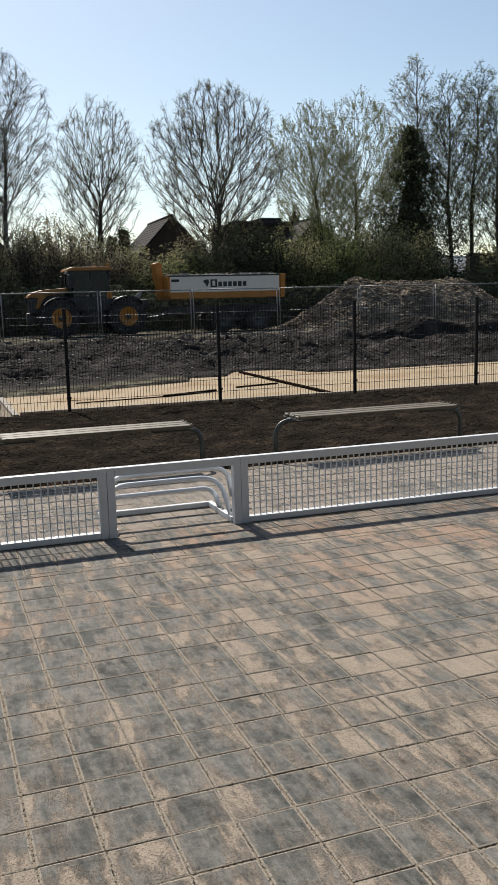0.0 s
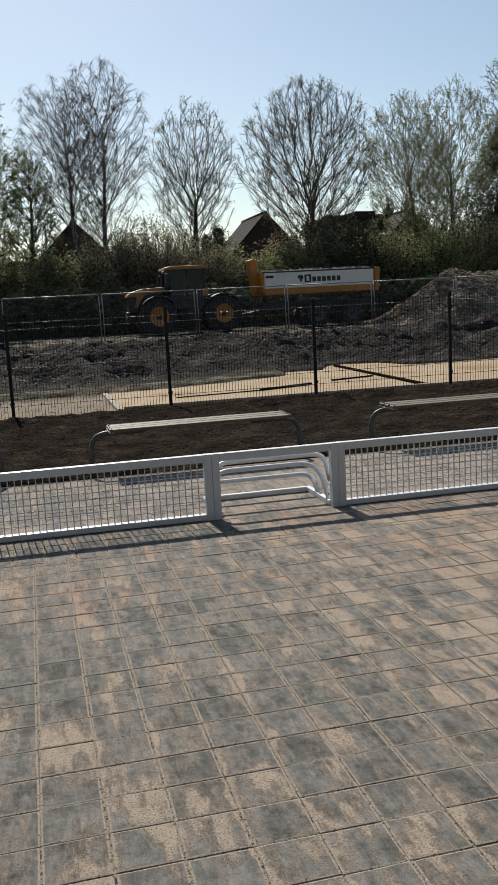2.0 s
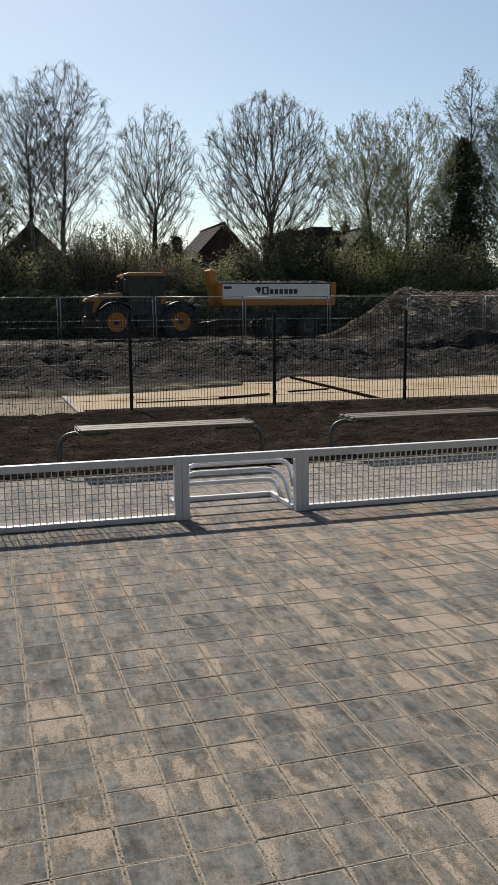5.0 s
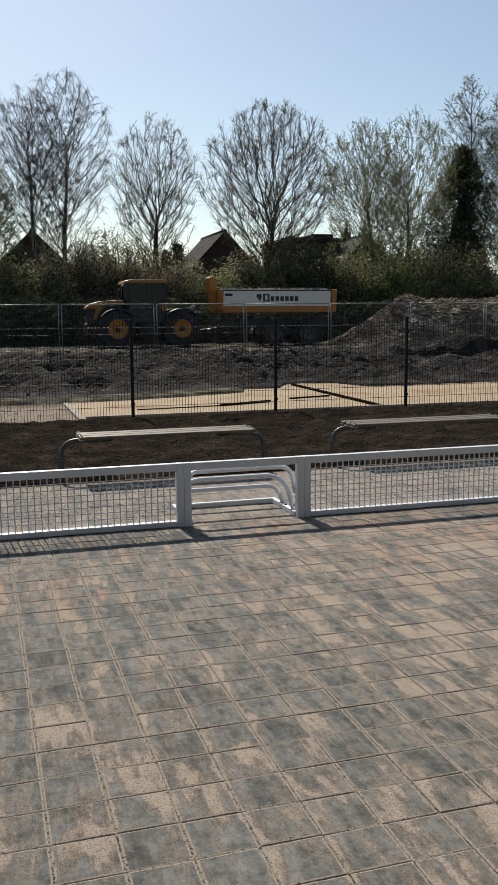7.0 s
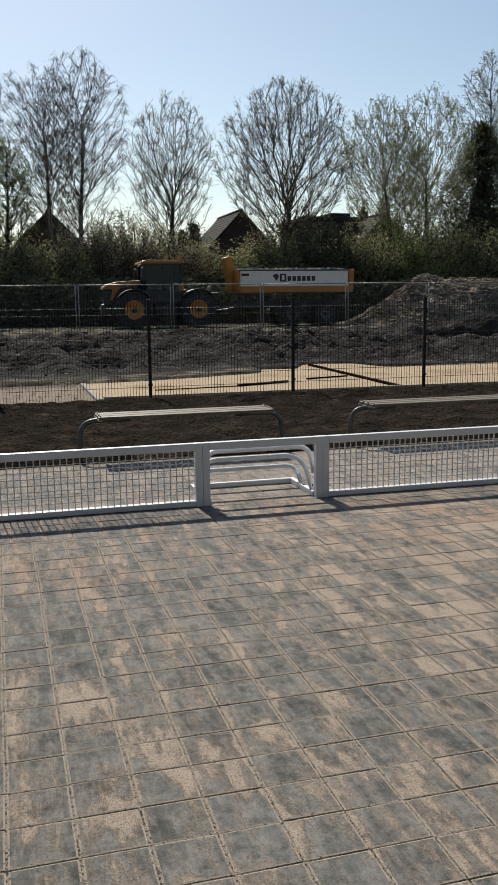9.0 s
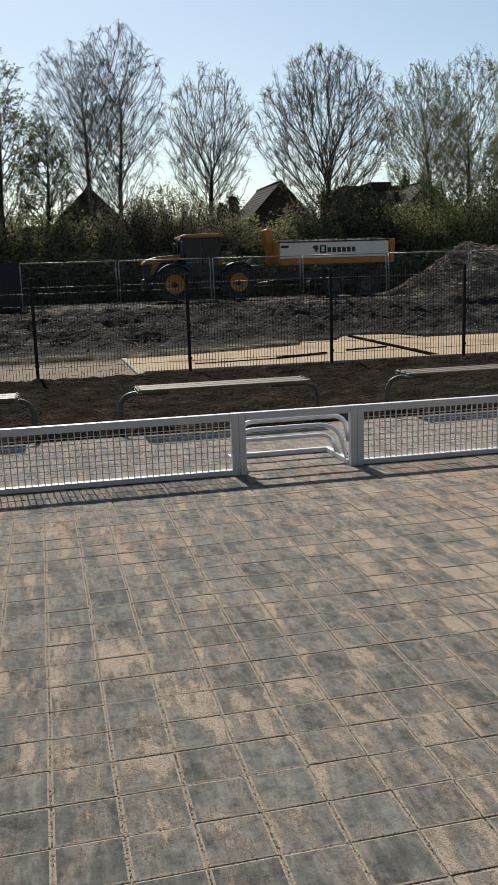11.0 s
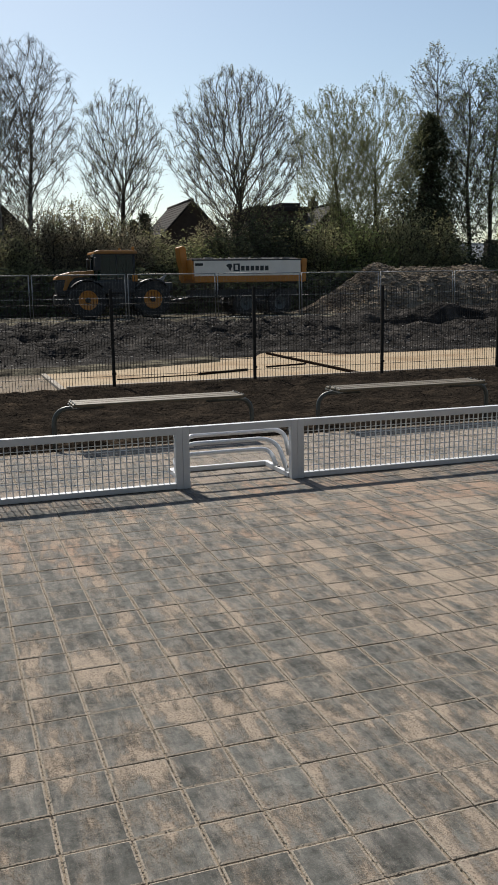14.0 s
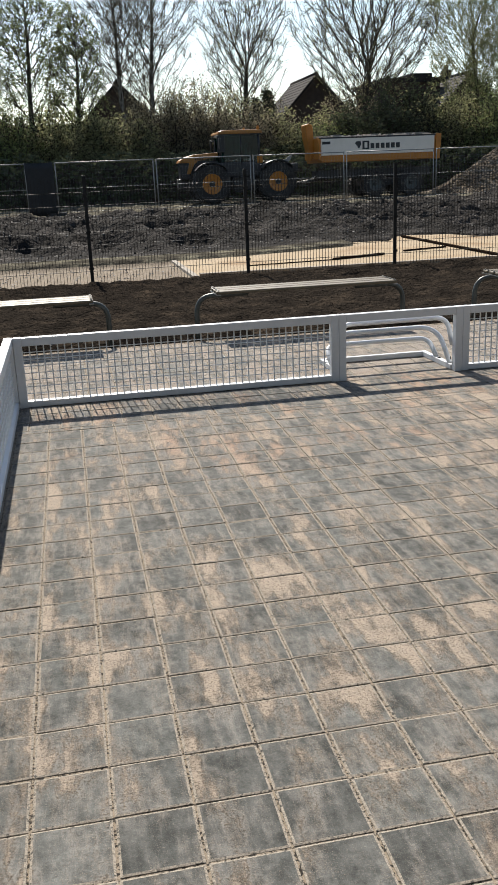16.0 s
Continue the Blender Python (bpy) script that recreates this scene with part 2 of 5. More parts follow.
    b.inputs["Specular IOR Level"].default_value = 0.10
    bp = N("ShaderNodeBump")
    bp.inputs["Distance"].default_value = 0.006
    bp.inputs["Strength"].default_value = 1.0
    K(math_('ADD', math_('MULTIPLY', math_('ADD', math_('MULTIPLY', grain, 0.7), math_('MULTIPLY', grit, 0.25)), math_('ADD', sand, 0.06)), math_('MULTIPLY', pores, 0.14)), bp.inputs["Height"])
    K(bp.outputs[0], b.inputs["Normal"])
    return m


TILE_GREY, TILE_DUST = (0.0620, 0.0650, 0.0615), (0.232, 0.223, 0.208)
SAND, SAND_RED = (0.352, 0.288, 0.226), (0.34, 0.232, 0.168)
M_TILE = tile_material()
M_JOINT = material("joint_sand", (0.23, 0.19, 0.145), 0.95, vary=0.4, scale=125, fine=280, bump=0.002, bump_scale=220, second=(0.018, 0.016, 0.014), spread=(0.47, 0.58), spec=0.1)
M_CHAMFER = material("dusty_tile_edge", (0.262, 0.230, 0.190), 0.95, vary=0.6, scale=85, fine=230, bump=0.002, bump_scale=220, second=(0.040, 0.038, 0.034), spread=(0.50, 0.66), spec=0.1)
M_SOIL = material("tilled_soil", (0.023, 0.0192, 0.0158), 0.95, vary=0.4, scale=2.5, fine=30, bump=0.09, bump_scale=20, second=(0.036, 0.028, 0.021), spread=(0.5, 0.72), spec=0.0)
M_MUD = material("site_mud", (0.0210, 0.0194, 0.0184), 0.9, vary=0.5, scale=1.3, fine=20, bump=0.14, bump_scale=9, second=(0.043, 0.039, 0.036), spread=(0.50, 0.66), spec=0.03)
M_SAND = material("levelled_sand", (0.325, 0.258, 0.176), 0.95, vary=0.20, scale=0.8, fine=30, bump=0.012, bump_scale=30, second=(0.205, 0.143, 0.086), spread=(0.47, 0.68), spec=0.1)
M_DRY = material("dry_site_dirt", (0.066, 0.060, 0.049), 0.95, vary=0.5, scale=1.6, fine=18, bump=0.08, bump_scale=10, second=(0.115, 0.106, 0.080), spread=(0.46, 0.62), spec=0.0)
M_GRAVEL = material("stony_sand", (0.20, 0.165, 0.125), 0.95, vary=0.35, scale=2.5, fine=40, bump=0.03, bump_scale=25, second=(0.13, 0.105, 0.08), spread=(0.45, 0.62), spec=0.1)
M_GRASS = material("rough_grass", (0.06, 0.07, 0.03), 0.9, vary=0.4, scale=0.5, fine=6, bump=0.05, bump_scale=6, second=(0.10, 0.085, 0.05), spec=0.2)
M_HEAP = material("dug_earth", (0.145, 0.120, 0.092), 0.95, vary=0.4, scale=1.6, fine=16, bump=0.13, bump_scale=11, second=(0.27, 0.225, 0.170), spread=(0.45, 0.7), spec=0.0)
M_STONE = material("rubble_stone", (0.23, 0.213, 0.19), 0.8, vary=0.5, scale=3, fine=25, bump=0.01, bump_scale=30)
M_WHITE = material("white_coated_steel", (0.54, 0.56, 0.585), 0.38, vary=0.05, scale=2, fine=60, second=(0.48, 0.48, 0.475), spread=(0.55, 0.8))
M_BLACK = material("black_plastic", (0.015, 0.015, 0.016), 0.5, vary=0.3)
M_GALV = material("galvanised_steel", (0.22, 0.22, 0.215), 0.55, metal=0.5, vary=0.2, scale=6, fine=60)
M_WIRE = material("dark_wire", (0.020, 0.019, 0.018), 0.6, vary=0.2, scale=4, spec=0.2)
M_TARP = material("black_sheet", (0.010, 0.010, 0.011), 0.7, vary=0.3, scale=3, bump=0.01, bump_scale=6)
M_LEG = material("dull_galvanised_tube", (0.055, 0.062, 0.060), 0.5, metal=0.3, vary=0.25, scale=6, fine=60)
M_SLAT = material("weathered_slat", (0.105, 0.087, 0.060), 0.5, vary=0.2, scale=4, fine=50, bump=0.001, bump_scale=80, spec=0.25)
M_DARKSTEEL = material("dark_coated_steel", (0.027, 0.024, 0.0215), 0.6, vary=0.3, scale=4, spec=0.15)
M_YELLOW = material("yellow_machine_paint", (0.37, 0.135, 0.010), 0.5, vary=0.22, scale=2.5, fine=20, second=(0.30, 0.12, 0.02), spread=(0.5, 0.75))
# machine yellow with the backlit bonnet's shade put into the colour, browner in patches
M_HOOD = material("shaded_yellow_paint", (0.30, 0.125, 0.018), 0.45, vary=0.3, scale=2.5, fine=20, second=(0.17, 0.085, 0.03), spread=(0.48, 0.7))
M_TYRE = material("tyre_rubber", (0.020, 0.019, 0.018), 0.9, vary=0.4, scale=5, second=(0.06, 0.05, 0.04), spread=(0.55, 0.75))
M_CHASSIS = material("black_chassis", (0.018, 0.018, 0.019), 0.55, vary=0.35, scale=4, second=(0.05, 0.045, 0.035), spread=(0.55, 0.8))
M_BOARD = material("white_side_board", (0.68, 0.62, 0.55), 0.5, vary=0.07, scale=2, second=(0.54, 0.49, 0.43), spread=(0.55, 0.8))
M_CONCRETE = material("concrete_block", (0.045, 0.042, 0.040), 0.9, vary=0.3, scale=5, bump=0.004)
M_EDGING = material("edging_concrete", (0.22, 0.195, 0.165), 0.9, vary=0.2, scale=4, fine=60, bump=0.003)
M_BARK = material("tree_bark", (0.058, 0.048, 0.038), 0.9, vary=0.4, scale=3, fine=30, bump=0.02, bump_scale=20, second=(0.085, 0.076, 0.06), spec=0.1)
M_BIRCH = material("pale_bark", (0.30, 0.28, 0.25), 0.85, vary=0.4, scale=3, fine=25, second=(0.06, 0.05, 0.045), spread=(0.45, 0.6))
M_TWIG = material("twigs", (0.044, 0.037, 0.030), 0.9, vary=0.3, scale=0.6, fine=8, spec=0.1)
M_TWIG_BIRCH = material("birch_twigs", (0.085, 0.075, 0.058), 0.9, vary=0.3, scale=0.6, fine=8, spec=0.1)
M_TWIG_GREEN = material("greenish_twigs", (0.17, 0.165, 0.08), 0.9, vary=0.3, scale=0.6, fine=8)
M_ROOF = material("dark_roof_tile", (0.030, 0.027, 0.026), 0.95, vary=0.25, scale=2, fine=12, spec=0.1)
M_ROOF_GREY = material("grey_roof_tile", (0.075, 0.072, 0.07), 0.95, vary=0.25, scale=2, fine=12, spec=0.1)
M_ROOF_PALE = material("glazed_pale_tile", (0.34, 0.34, 0.33), 0.3, vary=0.4, scale=2, fine=9)
M_BRICK = material("brown_brick", (0.045, 0.030, 0.023), 0.9, vary=0.25, scale=3, fine=20)
# for the added sky-blocking wall; this grey also mirrors in the cab glass
M_SKY_BLOCKER = material("sky_blocker_grey", (0.05, 0.06, 0.062), 0.9, vary=0.2, scale=3, fine=20)
M_RENDER = material("pale_wall", (0.42, 0.40, 0.36), 0.85, vary=0.1, scale=1)
M_FRAME = material("window_paint", (0.32, 0.31, 0.28), 0.5, vary=0.06)
M_BOARDWOOD = material("dark_wet_plank", (0.014, 0.009, 0.0065), 1.0, vary=0.4, scale=3, fine=30, spec=0.0)


def glass_material(name, tint):
    """Thin tinted pane: mostly clear, a little mirror."""
    m = bpy.data.materials.new(name)
    m.use_nodes = True
    nt = m.node_tree
    clear, gloss, mixer = nt.nodes.new("ShaderNodeBsdfTransparent"), nt.nodes.new("ShaderNodeBsdfGlossy"), nt.nodes.new("ShaderNodeMixShader")
    clear.inputs[0].default_value = (*tint, 1)
    gloss.inputs["Roughness"].default_value = 0.04
    mixer.inputs[0].default_value = 0.09
    nt.links.new(clear.outputs[0], mixer.inputs[1])
    nt.links.new(gloss.outputs[0], mixer.inputs[2])
    nt.links.new(mixer.outputs[0], nt.nodes["Material Output"].inputs[0])
    return m


M_GLASS = glass_material("cab_glass", (0.20, 0.42, 0.44))
M_PANE = material("house_pane", (0.03, 0.035, 0.04), 0.25, vary=0.1)
M_LEAF_FRESH = leaf_material("fresh_leaf", (0.165, 0.19, 0.08))
# pale and translucent, so the added strip on the trailer shines like glints
M_GLINT = leaf_material("pale_glint", (0.45, 0.44, 0.42), vary=0.1, through_light=0.7)
M_LEAF_PALE = leaf_material("pale_willow_leaf", (0.21, 0.215, 0.10))
M_LEAF_OLIVE = leaf_material("olive_leaf", (0.24, 0.236, 0.125), through_light=0.6)
M_LEAF_BROWN = leaf_material("bronze_bud", (0.27, 0.237, 0.16), through_light=0.6)
M_LEAF_DARK = leaf_material("dark_evergreen_leaf", (0.078, 0.088, 0.052), through_light=0.35)


# ---- ground: one sheet to the horizon ----
def smooth_step(a, b, x):
    q = min(max((x - a) / (b - a), 0.0), 1.0)
    return q * q * (3 - 2 * q)


def fbm(x, y, s, octaves=4, seed=0.0):
    return noise.fractal(Vector((x * s, y * s, seed)), 0.9, 2.1, octaves)


SAND_BACK = ((-900, 15.3), (0.1, 15.6), (1.7, 15.85), (4.2, 16.75), (4.5, 17.7), (5.35, 17.6), (5.9, 18.7), (6.3, 18.9), (7.2, 18.6), (7.5, 17.35), (8.6, 17.28), (12.2, 17.5), (900, 17.8))


def sand_edge(x):
    """Where the levelled sand ends and the dark bank begins."""
    for (a, p), (b, q) in zip(SAND_BACK, SAND_BACK[1:]):
        if a <= x <= b:
            return p + (q - p) * (x - a) / (b - a) + 0.07 * noise.noise(Vector((x * 1.7, 0, 3)))
    return 16.5


def height(x, y):
    if y < 6.04:
        return -0.10
    if y < 11.95:
        e = smooth_step(6.04, 6.30, y)
        edge = smooth_step(11.4, 11.95, y)
        bed = 0.01 + 0.025 * (1 - smooth_step(6.35, 7.4, y)) + 0.04 * fbm(x, y, 2.3, 5) + 0.055 * max(0, noise.noise(Vector((x * 6, y * 6, 1))))
        return (-0.10) * (1 - e) + e * (bed * (1 - 0.3 * edge)) - 0.06 * edge
    s = sand_edge(x)
    if y < s:
        lower = 1 - smooth_step(-0.2, 0.3, x)
        return -0.10 + 0.006 * noise.noise(Vector((x * 2, y * 2, 5))) - lower * 0.05 + lower * 0.03 * noise.noise(Vector((x * 5, y * 5, 5)))
    up = smooth_step(s - 0.01, s + 0.1, y)
    rise = -0.045 + 0.405 * smooth_step(s, 25.5, y)
    verge = 1.1 * (1 - smooth_step(4.0, 4.5, x))
    rough = smooth_step(s + 0.25 + verge, s + 1.9 + verge, y) * (1 - 0.75 * smooth_step(26.0, 28.5, y))
    ridged = 1 - abs(noise.noise(Vector((x * 0.55, y * 0.9, 2.0)))) * 2.2
    lump = rough * (0.27 * max(ridged, -0.3) + 0.15 * fbm(x, y, 0.8, 5, 2.0) + 0.12 * (1 - 2 * abs(noise.noise(Vector((x * 2.6, y * 3.2, 7.0))))) + 0.03 * fbm(x, y, 5.0, 2, 3.0)) - 0.15 * rough
    lump += 0.40 * smooth_step(10.2, 11.6, x) * smooth_step(22.75, 23.1, y) * (1 - smooth_step(23.5, 25.8, y)) * (1 + 0.4 * fbm(x, y, 0.7, 3, 6))
    far = smooth_step(45, 70, y)
    return -0.10 * (1 - up) + up * rise + lump + 0.05 * far


def steps(*spans):
    out = []
    for a, b, d in spans:
        n = max(1, round((b - a) / d))
        out += [a + (b - a) * i / n for i in range(n)]
    return out + [spans[-1][1]]


gx = steps((-900, -100, 100), (-100, -20, 16), (-20, -6, 0.7), (-6, 10, 0.075), (10, 30, 0.3), (30, 60, 3), (60, 100, 20), (100, 900, 100))
gy = steps((-900, -100, 100), (-100, -10, 15), (-10, 6, 2), (6, 12.1, 0.06), (12.1, 16.4, 0.16), (16.4, 16.5, 0.1), (16.5, 16.7, 0.05), (16.7, 31, 0.11), (31, 50, 0.6), (50, 100, 8), (100, 1500, 140))


def along_edge(x, y):
    """Bends the rows of the sheet along the edge of the sand."""
    w = smooth_step(12.4, 15.6, y) * (1 - smooth_step(17.4, 23.0, y))
    return y + (sand_edge(x) - 16.5) * w


GV = []
for y in gy:
    for x in gx:
        yy = along_edge(x, y)
        GV.append((x, yy, height(x, yy)))
nx = len(gx)
GF = [(j * nx + i, j * nx + i + 1, (j + 1) * nx + i + 1, (j + 1) * nx + i) for j in range(len(gy) - 1) for i in range(nx - 1)]
ground = raw_ob("ground", GV, GF, M_SOIL, smooth=True)
for extra in (M_SAND, M_MUD, M_GRASS, M_JOINT, M_DRY, M_GRAVEL):
    ground.data.materials.append(extra)


def ground_kind(x, y):
    if y < 6.05:
        return 4
    if y < 11.9:
        return 0
    if y < 16.5:
        return 6 if x < 0.1 else 1
    if y < 17.5 and x < 4.3:
        return 5
    if y < 26.0 + 1.2 * noise.noise(Vector((x * 0.4, 3, 0))):
        return 2
    return 5 if y < 40 else 3


ground.data.polygons.foreach_set("material_index", [ground_kind(0.5 * (gx[i] + gx[i + 1]), 0.5 * (gy[j] + gy[j + 1])) for j in range(len(gy) - 1) for i in range(nx - 1)])
tagged(ground, "bare building ground of tilled soil, levelled sand and dark mud", "ground", kind="structure")


# ---- unseen wall added behind the viewpoint to block sky light ----
back = mesh_ob("sky_blocker_south", bm_box(-28, 28, -8.9, -8.5, -0.1, 10.5), M_SKY_BLOCKER)
tagged(back, "unseen grey wall added to block sky light behind the court", "wall", kind="structure")


# ---- low white court fence ----
def upright_wires(V, F, x0, x1, z0, z1, px, wv, y=0.0):
    n = round((x1 - x0) / px)
    for i in range(1, n):
        x = x0 + (x1 - x0) * i / n
        raw_box(V, F, x - wv / 2, x + wv / 2, y - wv / 2, y + wv / 2, z0, z1)


def cross_wires(V, F, x0, x1, z0, z1, pz, wh, y=0.0, off=0.0, sides=8):
    n = round((z1 - z0) / pz)
    for i in range(1, n):
        z = z0 + (z1 - z0) * i / n
        raw_tube(V, F, [Vector((x0, y + off, z)), Vector((x1, y + off, z))], [wh / 2, wh / 2], sides, cap=False)


def wire_grid(V, F, x0, x1, z0, z1, px, pz, wv, wh, y=0.0):
    upright_wires(V, F, x0, x1, z0, z1, px, wv, y)
    cross_wires(V, F, x0, x1, z0, z1, pz, wh, y, wv * 0.75, 4)


def court_panel(m, length, label):
    """A framed panel from x = 0 to its length, standing on y = 0."""
    p = thing("court_fence_panel", m, label, "fence panel", "panels of the court fence")
    part("post", bm_box(0.0, 0.056, -0.03, 0.03, 0.0, 0.49, bevel=0.004), M_WHITE, p)
    part("post", bm_box(length - 0.056, length, -0.03, 0.03, 0.0, 0.49, bevel=0.004), M_WHITE, p)
    part("top_rail", bm_box(0.057, length - 0.057, -0.029, 0.029, 0.432, 0.489, bevel=0.004), M_WHITE, p)
    part("bottom_rail", bm_box(0.057, length - 0.057, -0.029, 0.029, 0.004, 0.046, bevel=0.004), M_WHITE, p)
    V, F = [], []
    wire_grid(V, F, 0.056, length - 0.056, 0.046, 0.432, 0.0475, 0.0485, 0.0078, 0.0062)
    raw_ob("wire_infill", V, F, M_WHITE, p)
    return p


PANEL = "white coated low steel panel with square wire infill round the court"
FY = 4.0
court_panel(pose(-2.360, FY, 0), 2.303, PANEL)
court_panel(pose(0.912, FY, 0), 2.303, PANEL)
court_panel(pose(3.217, FY, 0), 2.303, PANEL)
court_panel(pose(-2.392, FY + 0.03, 0, rz=-90), 2.303, PANEL)
court_panel(pose(-2.392, FY + 0.03 - 2.305, 0, rz=-90), 2.303, PANEL)


def tube_part(name, pts, rad, mat_, parent, sides=10, label=""):
    V, F = [], []
    raw_tube(V, F, pts, rad, sides)
    ob = raw_ob(name, V, F, mat_, parent, smooth=True)
    if label:
        ob["label"] = label
    return ob


def rounded(points, radius, n=6):
    """A line through points with its inner corners rounded."""
    pts = [Vector(p) for p in points]
    out = [pts[0]]
    for a, b, c in zip(pts, pts[1:], pts[2:]):
        u, w = (a - b), (c - b)
        d = min(radius, u.length * 0.48, w.length * 0.48)
        s, e = b + u.normalized() * d, b + w.normalized() * d
        for i in range(n + 1):
            q = i / n
            out.append(s * (1 - q) ** 2 + b * 2 * q * (1 - q) + e * q * q)
    return out + [pts[-1]]


def mini_goal():
    g = thing("mini_goal", pose(0, FY, 0), "white steel mini goal of bent tubes set in the court fence", "goal")
    part("post", bm_box(-0.055, 0.0, -0.03, 0.03, 0.0, 0.49, bevel=0.004), M_WHITE, g)
    part("post", bm_box(0.856, 0.911, -0.03, 0.03, 0.0, 0.49, bevel=0.004), M_WHITE, g)
    part("crossbar", bm_box(0.001, 0.855, -0.029, 0.029, 0.432, 0.489, bevel=0.004), M_WHITE, g)
    for x in (0.0, 0.866):
        part("side_bar", bm_box(x - 0.02, x + 0.02, 0.032, 0.58, 0.002, 0.042, bevel=0.004), M_WHITE, g)
    part("back_bar", bm_box(-0.02, 0.886, 0.581, 0.621, 0.002, 0.042, bevel=0.004), M_WHITE, g)
    for yf, zf, yb, zb in ((0.05, 0.19, 0.16, 0.385), (0.09, 0.045, 0.35, 0.285), (0.35, 0.045, 0.52, 0.165)):
        line = rounded([(0.0, yf, zf), (0.0, yb, zb), (0.866, yb, zb), (0.866, yf, zf)], 0.26, 10)
        tube_part("hoop", line, 0.019, M_WHITE, g, 12)
    for x, z in ((0.853, 0.40), (0.853, 0.09)):
        part("bolt_cap", bm_box(x - 0.004, x + 0.001, 0.034, 0.052, z - 0.012, z + 0.012, bevel=0.003), M_BLACK, g)
    for x in (0.0, 0.866):
        part("bolt_cap", bm_box(x - 0.012, x + 0.012, 0.28, 0.304, 0.042, 0.05, bevel=0.003), M_BLACK, g)
    return g


mini_goal()


# ---- benches at the edge of the soil ----
def bench(x0, x1, y):
    b = thing("bench", pose(x0, y, 0), "slatted bench on bent galvanised tube legs beside the soil", "bench", "benches behind the court")
    L = x1 - x0
    for s in (-0.135, 0.0, 0.135):
        part("seat_slat", bm_box(0.17, L - 0.13, s - 0.054, s + 0.054, 0.425, 0.455, bevel=0.013), M_SLAT, b)
    for xa, xb in ((0.0, 0.5), (L, L - 0.5)):
        tube_part("leg", rounded([(xa, 0.0, -0.12), (xa, 0.0, 0.40), (xb, 0.0, 0.40)], 0.17, 8), 0.024, M_LEG, b)
        xm = xa + (0.19 if xa == 0 else -0.15)
        part("seat_bracket", bm_box(xm - 0.02, xm + 0.02, -0.2, 0.2, 0.415, 0.424), M_GALV, b)
        for s in (-0.165, -0.105, -0.03, 0.03, 0.105, 0.165):
            part("bolt", bm_box(xm - 0.008, xm + 0.008, s - 0.008, s + 0.008, 0.454, 0.464), M_GALV, b)
    return b


bench(-0.78, 1.30, 6.22)
bench(2.07, 4.22, 6.22)
bench(-3.70, -1.62, 6.22)
bench(5.0, 7.1, 6.22)


# ---- dark welded mesh fence ----
DY = 11.85
mesh_master = None
for k in range(-3, 6):
    x = 0.86 + 2.465 * k
    m = pose(x, DY, 0)
    if mesh_master is None:
        f = thing("mesh_fence_section", m, "dark coated welded mesh fence panel and post on soil", "fence", "sections of the dark mesh fence")
        part("post", bm_box(-0.026, 0.026, -0.02, 0.02, -0.3, 1.56, bevel=0.004), M_DARKSTEEL, f)
        part("post_cap", bm_box(-0.029, 0.029, -0.023, 0.023, 1.561, 1.575, bevel=0.004), M_DARKSTEEL, f)
        for z in (0.2, 0.75, 1.3):
            part("clamp", bm_box(-0.037, 0.037, -0.035, -0.021, z - 0.02, z + 0.02, bevel=0.003), M_DARKSTEEL, f)
        V, F = [], []
        upright_wires(V, F, 0.032, 2.433, -0.04, 1.53, 0.05, 0.006)
        raw_ob("welded_mesh", V, F, M_DARKSTEEL, f)
        for i in range(1, 8):
            for s in (-0.007, 0.007):
                V, F = [], []
                z = -0.04 + 1.57 * i / 8
                raw_tube(V, F, [Vector((0.032, s, z)), Vector((2.433, s, z))], [0.0035, 0.0035], 8, cap=False)
                raw_ob("cross_wire", V, F, M_WIRE, f, smooth=True)
        mesh_master = f
    else:
        copy_thing(mesh_master, m)


# ---- temporary site fence ----
def site_panel(m, width=3.35):
    p = thing("site_fence_panel", m, "galvanised temporary site fence panel standing in concrete feet", "site fence", "panels of the site fence")
    for x in (0.0, width):
        tube_part("upright", [(x, 0, 0.0), (x, 0, 1.82)], 0.019, M_GALV, p, 8)
    for z in (0.16, 0.95, 1.80):
        tube_part("rail", [(0.0, 0, z), (width, 0, z)], 0.020 if z > 1 else 0.007, M_GALV, p, 8)
    V, F = [], []
    wire_grid(V, F, 0.02, width - 0.02, 0.16, 1.80, 0.11, 0.27, 0.002, 0.0025)
    raw_ob("wire_infill", V, F, M_GALV, p)
    return p


def fence_foot(m):
    bm = bmesh.new()
    prism(bm, [(-0.34, 0), (0.34, 0), (0.30, 0.13), (-0.30, 0.13)], -0.11, 0.11, 0.015)
    f = mesh_ob("fence_foot", bm, M_CONCRETE)
    f.matrix_world = m
    return tagged(f, "dark concrete foot block holding the site fence", "fence foot", "feet of the site fence")


SY = 30.0
site_master = foot_master = None
for k in range(-3, 9):
    x = 1.30 + 3.46 * k - (0.9 if k < -1 else 0)
    m = pose(x + 0.055, SY, 0.33)
    fm = pose(x, SY, 0.35)
    if site_master is None:
        site_master = site_panel(m)
        foot_master = fence_foot(fm)
    else:
        copy_thing(site_master, m)
        copy_thing(foot_master, fm)
copy_thing(foot_master, pose(1.30 - 3.46 - 0.08, SY, 0.35))


